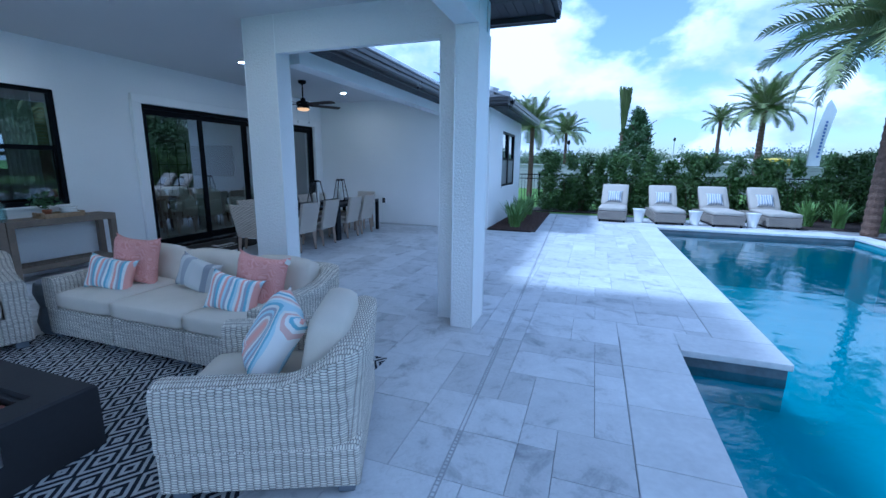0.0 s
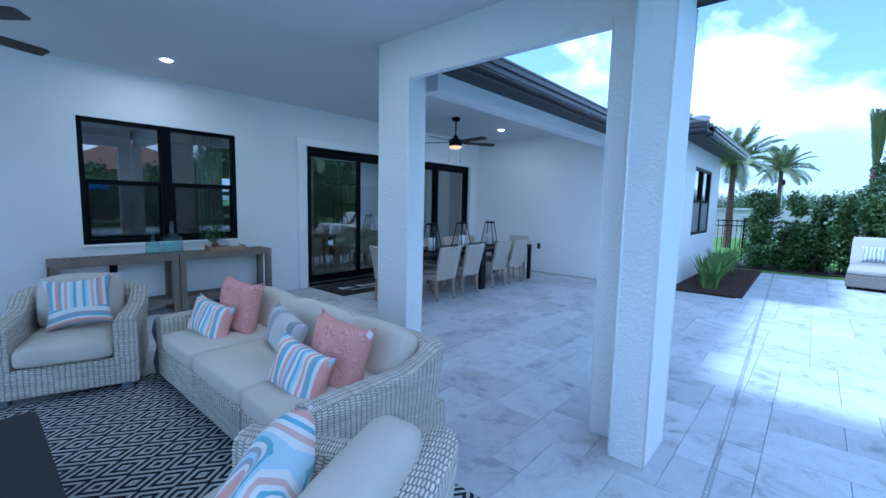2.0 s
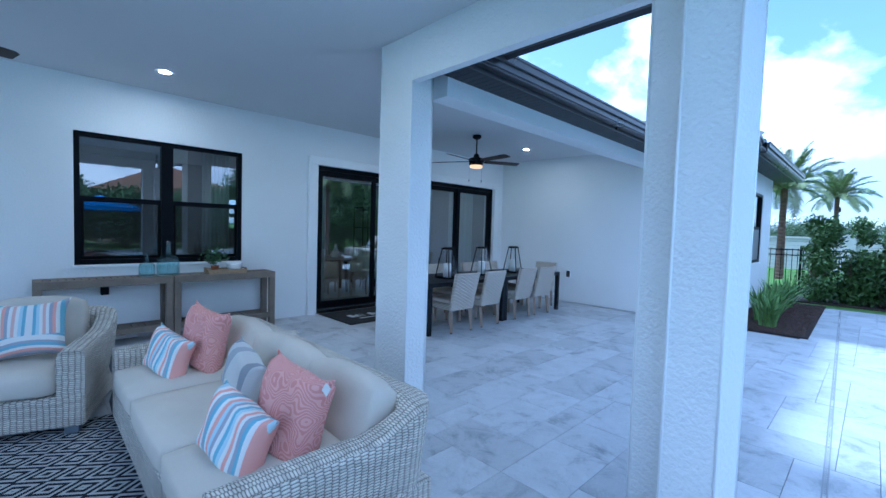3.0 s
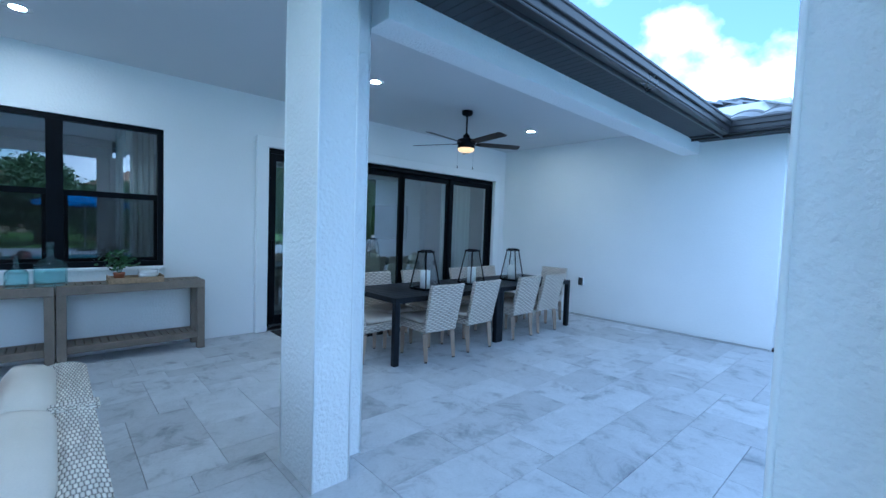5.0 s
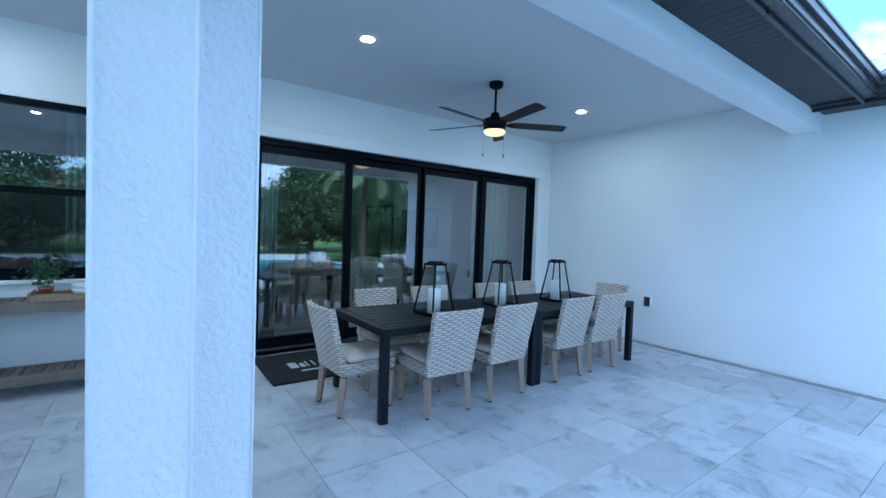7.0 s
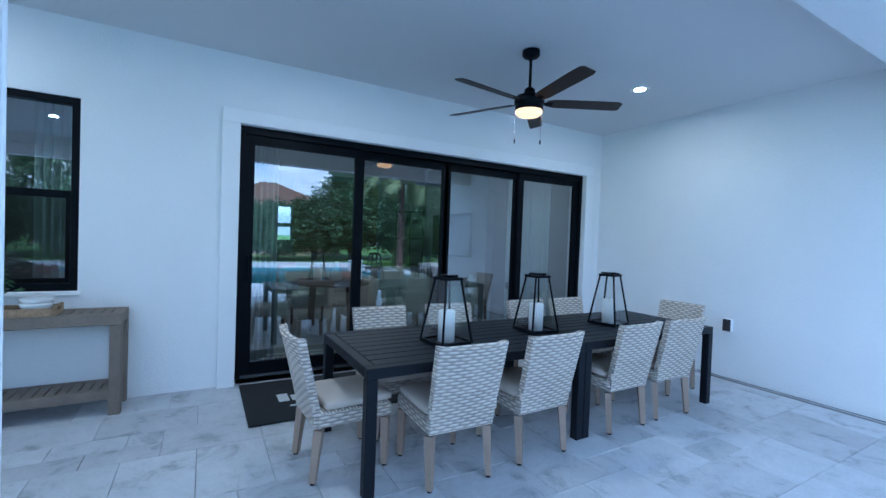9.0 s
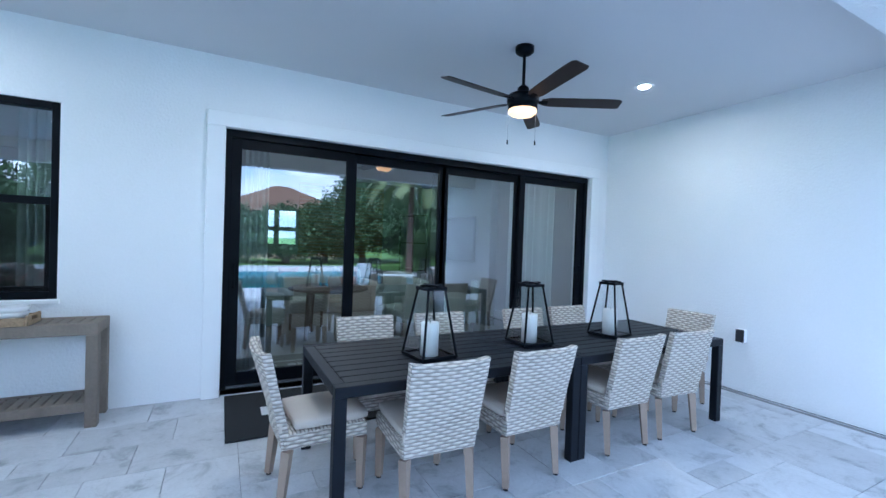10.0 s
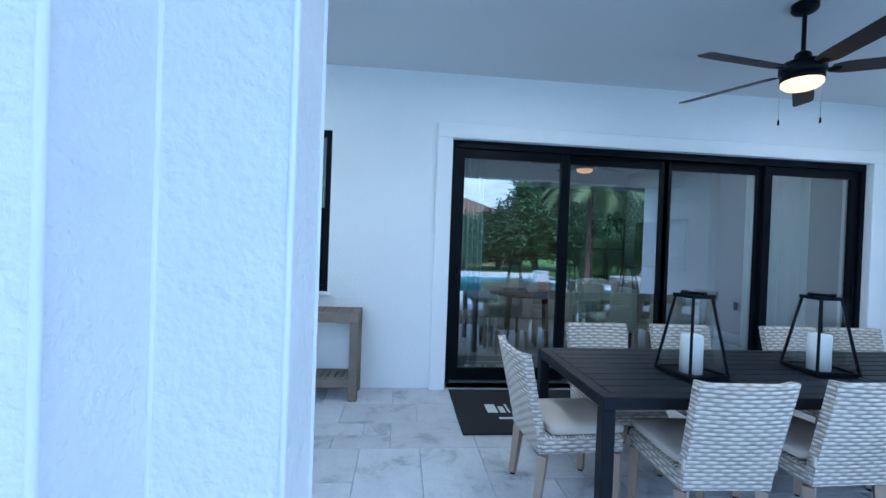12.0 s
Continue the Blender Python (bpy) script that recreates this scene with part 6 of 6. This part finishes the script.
# woods to the east of the pool and at the skyline
for k, (x, y, h, r) in enumerate(((17, 13.5, 6.5, 2.6), (18.5, 18.5, 7.5, 3.0), (17.5, 23, 7, 2.8), (19, -2, 7, 3), (18, -7, 6.5, 2.8), (22, -12, 7.5, 3.2), (16.5, 2.4, 4.2, 1.7), (15.6, 13.0, 4.6, 2.0), (15.4, 16.0, 4.2, 1.9), (15.8, 19.4, 4.8, 2.1), (15.2, 22.5, 4.2, 2.0), (15.2, -0.5, 3.2, 1.9), (15.6, 5.4, 3.0, 1.9), (14.9, 8.3, 3.1, 1.9), (15.3, 10.6, 3.6, 1.9), (15.0, -4.0, 3.4, 1.9))):
    tree(x, y, h, r, 15000, "broad green tree beyond the pool", leaf=(0.07, 0.13), trunk=0.2, group="trees beyond the pool")
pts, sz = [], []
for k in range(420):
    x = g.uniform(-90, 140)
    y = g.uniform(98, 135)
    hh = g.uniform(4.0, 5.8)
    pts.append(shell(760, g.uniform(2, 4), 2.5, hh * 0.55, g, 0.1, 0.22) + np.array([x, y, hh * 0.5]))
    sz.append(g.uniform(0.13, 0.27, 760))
o = new("distant_woods", leaf_cloud("distant_woods", np.concatenate(pts), np.concatenate(sz), M_FARTREE_HAZED, g))
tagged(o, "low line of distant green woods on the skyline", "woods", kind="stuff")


# planting: strap-leaved clumps
def strap_clump(x, y, h, n, seed, label):
    r_ = random.Random(seed)
    root = thing("strap_leaf_plant", pose(x, y, 0.02), label, "plant", "strap-leaved plants")
    v, f = [], []
    for k in range(n):
        a = r_.uniform(0, 6.28)
        lean = r_.uniform(0.05, 0.75)
        L = h * r_.uniform(0.7, 1.1)
        bx_, by_ = r_.uniform(-0.1, 0.1), r_.uniform(-0.1, 0.1)
        ca, sa = math.cos(a), math.sin(a)
        q = len(v)
        m_ = 6
        for j in range(m_ + 1):
            t = j / m_
            out = L * lean * (t ** 1.6)
            z = L * (t - 0.35 * lean * t ** 2.4)
            w = 0.02 * (1 - t ** 3) + 0.001
            v += [(bx_ + ca * out - sa * w, by_ + sa * out + ca * w, z), (bx_ + ca * out + sa * w, by_ + sa * out - ca * w, z)]
        for j in range(m_):
            f.append((q + 2 * j, q + 2 * j + 1, q + 2 * j + 3, q + 2 * j + 2))
    o = new("leaves", raw("leaves", v, f, M_BLADE)); o.parent = root
    return root


for k, (x, y, h) in enumerate(((-1.10, 10.45, 0.62), (-1.25, 10.95, 0.7), (-1.2, 11.6, 0.7), (-1.25, 12.4, 0.7), (-1.2, 13.3, 0.7), (6.15, 13.9, 0.75), (6.75, 13.75, 0.8), (7.35, 13.2, 0.7), (7.5, 12.6, 0.6))):
    strap_clump(x, y, h, 60, k, "arching green strap-leaved plant in mulch")
pbm = bmesh.new()
box(pbm, 6.45, 8.95, 11.0, 12.35, -0.2, -0.005); box(pbm, 5.75, 8.95, 13.3, 14.9, -0.2, 0.012)
structure("poolside_bed", pbm, M_MULCH, "dark mulch bed beside the pool", "bed")
single("planter_wall", bx(7.05, 7.5, 10.35, 10.9, -0.2, 0.42, 0.015), M_COPING, "low pale stone pier at the pool edge", "pier")
hs = bmesh.new()
last = None
for k in range(30):
    t_ = k / 29
    p_ = Vector((7.2 + 0.9 * t_, 13.2 - 0.25 * math.sin(t_ * 2), 0.08 + 1.15 * t_))
    if last is not None:
        cyl(hs, last, p_, 0.02, seg=8)
    last = p_
single("tree_stake", hs, M_BLADE, "slim green stake leaning beside the palm", "stake")


# loungers
def lounger(m):
    root = thing("sun_lounger", m, "taupe wicker sun lounger with pale cushion and raised back", "sun lounger", "loungers by the pool")
    w, L = 0.76, 1.95
    part("base", bx(0, w, 0, L, 0.06, 0.30, 0.015), M_TAUPE, root, "taupe wicker base")
    for x in (0.06, w - 0.06):
        for y in (0.06, L - 0.06):
            part("foot", bx(x - 0.03, x + 0.03, y - 0.03, y + 0.03, 0.0, 0.06, 0.004), M_BLACK, root)
    part("mattress", soft_box(0.01, w - 0.01, 0.0, 1.25, 0.30, 0.41, 0.04), M_PADPALE, root, "pale canvas mattress", True)
    b = part("backrest", bx(0.02, w - 0.02, 0, 0.74, -0.05, 0.0, 0.01), M_TAUPE, root, "raised wicker backrest")
    b.matrix_basis = pose(0, 1.22, 0.33, 52, 0, 0)
    c = part("back_cushion", soft_box(0.01, w - 0.01, 0, 0.78, 0.0, 0.09, 0.04), M_PADPALE, root, "pale canvas back cushion", True)
    c.matrix_basis = pose(0, 1.20, 0.34, 52, 0, 0)
    return root


LO = ((0.83, 12.72, -4), (2.30, 12.70, 2), (3.68, 12.76, 4), (4.95, 12.92, 4))
first = None
for x, y, a in LO:
    m_ = pose(x, y, 0, 0, 0, a)
    first = lounger(m_) if first is None else (copy_thing(first, m_), first)[1]
    pillow("lounger_pillow", m_ @ pose(0.38, 1.28, 0.64, -34, 0, 0), 0.44, 0.40, 0.14, M_LSTRIPE, "small blue and white striped pillow on the lounger", "lounger pillows")
for x, y in ((1.93, 13.0), (3.32, 13.0), (4.66, 13.05)):
    single("side_table", lathe([(0.12, 0.0), (0.11, 0.03), (0.14, 0.25), (0.17, 0.36), (0.18, 0.38), (0.0, 0.38)], 20), M_CERAMIC, "white tapered ceramic side table between loungers", "side table", "side tables", smooth=True, m=pose(x, y, 0))

# umbrella across the pool
um = thing("patio_umbrella", pose(10.8, 3.9, -0.03), "open blue patio umbrella across the pool", "umbrella")
part("pole", cy((0, 0, 0), (0, 0, 2.5), 0.025), M_STEEL, um)
part("base", cy((0, 0, 0), (0, 0, 0.09), 0.28, 0.24, 24), M_BLACK, um)
cb = bmesh.new()
top = cb.verts.new((0, 0, 2.5))
rim = [cb.verts.new((1.6 * math.cos(k * math.pi / 4), 1.6 * math.sin(k * math.pi / 4), 2.0)) for k in range(8)]
low = [cb.verts.new((1.6 * math.cos(k * math.pi / 4), 1.6 * math.sin(k * math.pi / 4), 1.85)) for k in range(8)]
for k in range(8):
    cb.faces.new((top, rim[k], rim[(k + 1) % 8])); cb.faces.new((rim[k], low[k], low[(k + 1) % 8], rim[(k + 1) % 8]))
part("canopy", cb, M_UMB, um, "blue fabric canopy")
for k in range(8):
    part("rib", cy((0, 0, 2.47), (1.58 * math.cos(k * math.pi / 4), 1.58 * math.sin(k * math.pi / 4), 1.98), 0.008, seg=6), M_STEEL, um)
structure("deck_east", bx(8.905, 12.5, -7.0, 12.1, -0.16, -0.005), M_COPING, "pale paved deck on the far side of the pool", "pavement")


# houses beyond
def house(x, y, w, d, h, rh, wall, roof_m, label, turn=0, name="house"):
    root = thing(name, pose(x, y, -0.03, 0, 0, turn), label, "house", "houses beyond")
    part("wall", bx(-w / 2, w / 2, -d / 2, d / 2, 0, h), wall, root)
    b = bmesh.new()
    o_ = 0.5
    e = [b.verts.new((sx * (w / 2 + o_), sy * (d / 2 + o_), h)) for sx, sy in ((-1, -1), (1, -1), (1, 1), (-1, 1))]
    k_ = min(w, d) / 2
    r0, r1 = (b.verts.new((-w / 2 + k_, 0, h + rh)), b.verts.new((w / 2 - k_, 0, h + rh))) if w > d else (b.verts.new((0, -d / 2 + k_, h + rh)), b.verts.new((0, d / 2 - k_, h + rh)))
    if w > d:
        fs_ = ((e[0], e[1], r1, r0), (e[1], e[2], r1), (e[2], e[3], r0, r1), (e[3], e[0], r0))
    else:
        fs_ = ((e[0], e[1], r0), (e[1], e[2], r1, r0), (e[2], e[3], r1), (e[3], e[0], r0, r1))
    for q in fs_:
        b.faces.new(q)
    b.faces.new(e[::-1])
    part("roof", b, roof_m, root)
    n = max(2, int(w / 2.2))
    for k in range(n):
        xx = -w / 2 + w * (k + 0.5) / n
        win = part("window", bx(xx - 0.5, xx + 0.5, -d / 2 - 0.03, -d / 2 - 0.004, h * 0.35, h * 0.78), M_BLACK, root)
        part("pane", bx(xx - 0.43, xx + 0.43, -d / 2 - 0.045, -d / 2 - 0.031, h * 0.38, h * 0.75), M_SCREEN, win)
    return root


house(24, 9.0, 9, 8, 3.2, 2.2, M_HOUSE, M_CLAY, "tan house with a brown clay roof across the pool", 90)
house(38, -2, 10, 9, 3.4, 2.4, M_HOUSE, M_CLAY, "tan house with a brown clay roof across the pool", 90)
house(15, 88, 6.0, 5, 2.4, 0.9, M_HOUSEW, M_HOUSEW, "pale unfinished house far beyond the wall")
house(18.8, 87, 2.6, 5, 3.1, 0.3, M_HOUSEY, M_HOUSEY, "yellow sheathed building site far beyond the wall")
house(25.5, 90, 5.5, 5, 2.4, 0.9, M_HOUSEW, M_HOUSEW, "pale unfinished house far beyond the wall")
house(29.2, 88, 3.0, 5, 3.0, 0.3, M_HOUSEY, M_HOUSEY, "yellow sheathed building site far beyond the wall")
for x, y, h in ((10.5, 66, 5), (52, 60, 7), (44, 70, 6), (-2.0, 45, 3.6)):
    lp = thing("street_pole", pose(x, y, 0), "thin pole beyond the block wall", "pole", "poles")
    part("shaft", cy((0, 0, -0.05), (0, 0, h), 0.09, 0.06, 8), M_WALLBLOCK, lp)
    part("lamp_head", lathe([(0.05, h), (0.16, h + 0.12), (0.14, h + 0.4), (0.0, h + 0.5)], 8), M_BLACK, lp)

# feather banner
bn = thing("feather_banner", pose(12.75, 32.0, 0, 0, 0, 12), "tall white feather banner with blue print", "banner")
part("pole", cy((0, 0, -0.05), (0, 0, 5.4), 0.03), M_STEEL, bn)
b = bmesh.new()
rows = []
for k in range(13):
    f = k / 12
    z = 1.7 + 3.6 * f
    w = 0.72 if f < 0.85 else 0.72 - (f - 0.85) * 3.6
    rows.append((b.verts.new((0.03 + 0.5 * f * f, 0.03 * math.sin(6 * f), z)), b.verts.new((0.03 + w + 0.5 * f * f, 0.06 * math.sin(5 * f + 1), z + 0.25 * f))))
for p_, q_ in zip(rows, rows[1:]):
    b.faces.new((p_[0], p_[1], q_[1], q_[0]))
sail = part("sail", b, M_BANNER, bn, "white fabric sail")
md = sail.modifiers.new("thick", "SOLIDIFY"); md.thickness = 0.01
pr2 = bmesh.new()
for k in range(11):
    z = 2.2 + 0.2 * k
    box(pr2, 0.40 + 0.02 * k, 0.52 + 0.02 * k, -0.09, -0.07, z, z + 0.13)
part("print", pr2, M_NAVY, bn, "blue bars of lettering")

# ---- drain, coping and pavers ----
M_DRAIN = mat("pale_drain_plastic", (0.32, 0.325, 0.34), 0.6, spread=0.1, fine=40)
dr = thing("slot_drain", pose(0, 0, 0), "narrow slotted drain line across the patio", "drain")
a_, b_ = Vector((0.13, -0.4, 0)), Vector((-0.37, 13.9, 0))
dd = (b_ - a_).normalized()
ang = math.degrees(math.atan2(dd.y, dd.x))
seg_n = 14
L_ = (b_ - a_).length / seg_n
sm = bmesh.new()
box(sm, 0.002, L_ - 0.002, -0.016, -0.008, -0.012, 0.0015); box(sm, 0.002, L_ - 0.002, 0.008, 0.016, -0.012, 0.0015)
for k in range(34):
    x = 0.01 + k * (L_ - 0.02) / 34
    box(sm, x, x + (L_ - 0.02) / 34 * 0.35, -0.008, 0.008, -0.0105, 0.0)
sme = mesh_of(sm, "drain_channel", M_DRAIN)
sle = mesh_of(bx(0.002, L_ - 0.002, -0.0078, 0.0078, -0.0115, -0.0108), "slot", M_BLACK)
for k in range(seg_n):
    o = new("drain_channel", sme); o.parent = dr
    p_ = a_ + dd * L_ * k
    o.matrix_basis = pose(p_.x, p_.y, 0.001, 0, 0, ang)
    q_ = new("slot", sle); q_.parent = o

cop = thing("pool_coping", pose(0, 0, 0), "pale stone coping round the swimming pool", "coping", kind="structure")


def cope_run(x0, x1, y0, y1, along):
    n = max(1, round((y1 - y0 if along == "y" else x1 - x0) / 0.61))
    for k in range(n):
        if along == "y":
            c = (x0, x1, y0 + (y1 - y0) * k / n + 0.002, y0 + (y1 - y0) * (k + 1) / n - 0.002)
        else:
            c = (x0 + (x1 - x0) * k / n + 0.002, x0 + (x1 - x0) * (k + 1) / n - 0.002, y0, y1)
        part("coping_stone", bx(*c, -0.055, 0.004, 0.008, 2), M_COPING, cop)


U = 0.2032
GX0, GY0 = -6.33, -5.0


def line_x(lim):
    """The first grid line whose next cell has its middle beyond lim."""
    return GX0 + math.ceil((lim - GX0) / U - 0.5) * U


def line_y(lim):
    return GY0 + math.ceil((lim - GY0) / U - 0.5) * U


CX, CT, CY0, CY1 = line_x(POOLX - 0.38), line_x(TONGX - 0.38), line_y(3.9), line_y(12.42)
cope_run(CX + 0.003, POOLX + 0.03, CY0 + 0.3, 12.07, "y")
cope_run(CT + 0.003, TONGX + 0.03, -4.99, CY0 + 0.003, "y")
cope_run(TONGX + 0.034, POOLX + 0.03, 3.83, CY0 + 0.296, "x")
cope_run(CX + 0.003, TONGX + 0.03, CY0 + 0.007, CY0 + 0.296, "x") if CX < TONGX else None
cope_run(CX + 0.003, 6.37, 12.074, CY1 - 0.003, "x")
cope_run(6.374, 6.74, 10.92, 12.42, "y")
cope_run(6.744, 8.9, 10.92, 11.28, "x")

# pavers: a random ashlar of five sizes on a 0.203 m grid
NX, NY = int((2.25 + 6.33) / U), int((14.3 + 5.0) / U)
taken = np.zeros((NX + 20, NY + 4), bool)
for i in range(NX + 20):
    for j in range(NY + 4):
        x, y = GX0 + (i + 0.5) * U, GY0 + (j + 0.5) * U
        if (y < 3.9 and x > TONGX - 0.38) or (3.9 <= y < 12.42 and x > POOLX - 0.38) or (x > 5.6 and y > 12.8) or (x > 6.3) or y > 14.25 or (x < -0.58 and y > ENDY):
            taken[i, j] = True
rng = random.Random(21)
SIZES = [(3, 2), (2, 3), (2, 2), (1, 2), (2, 1), (1, 1), (2, 2)]
tile_meshes = {}


def tile_mesh(w, h):
    if (w, h) not in tile_meshes:
        b = bx(0.0014, w * U - 0.0014, 0.0014, h * U - 0.0014, -0.012, 0.0, 0.0018)
        tile_meshes[(w, h)] = mesh_of(b, "paver", M_TILE)
    return tile_meshes[(w, h)]


pav = thing("patio_paving", pose(0, 0, 0), "pale grey marble pavers in mixed sizes", "pavement", kind="structure")
rest_v, rest_f = [], []
near_count = 0
for j in range(NY):
    for i in range(NX + 20):
        if taken[i, j]:
            continue
        opts = SIZES[:]
        rng.shuffle(opts)
        opts.sort(key=lambda s: -s[0] * s[1] * rng.uniform(0.08, 1))
        for w, h in opts + [(1, 1)]:
            if i + w <= NX + 20 and j + h <= NY and not taken[i:i + w, j:j + h].any():
                break
        taken[i:i + w, j:j + h] = True
        x, y = GX0 + i * U, GY0 + j * U
        dz = rng.uniform(-0.0012, 0.0012)
        if near_count < 300 and -4.6 < x < 1.6 and 1.6 < y < 7.6:
            o = new("paver", tile_mesh(w, h)); o.parent = pav
            o.matrix_basis = pose(x, y, dz)
            near_count += 1
        else:
            q = len(rest_v)
            x1, y1 = x + w * U, y + h * U
            k3 = 0.0014
            rest_v += [(x + k3, y + k3, -0.012), (x1 - k3, y + k3, -0.012), (x1 - k3, y1 - k3, -0.012), (x + k3, y1 - k3, -0.012)]
            k6 = 0.0032
            rest_v += [(x + k3, y + k3, dz - 0.002), (x1 - k3, y + k3, dz - 0.002), (x1 - k3, y1 - k3, dz - 0.002), (x + k3, y1 - k3, dz - 0.002)]
            rest_v += [(x + k6, y + k6, dz), (x1 - k6, y + k6, dz), (x1 - k6, y1 - k6, dz), (x + k6, y1 - k6, dz)]
            for a in range(4):
                c = (a + 1) % 4
                rest_f += [(q + a, q + c, q + 4 + c, q + 4 + a), (q + 4 + a, q + 4 + c, q + 8 + c, q + 8 + a)]
            rest_f.append((q + 8, q + 9, q + 10, q + 11))
o = new("far_pavers", raw("far_pavers", rest_v, rest_f, M_TILE_FAR)); o.parent = pav
tagged(o, "pale grey marble pavers in mixed sizes", kind="stuff")
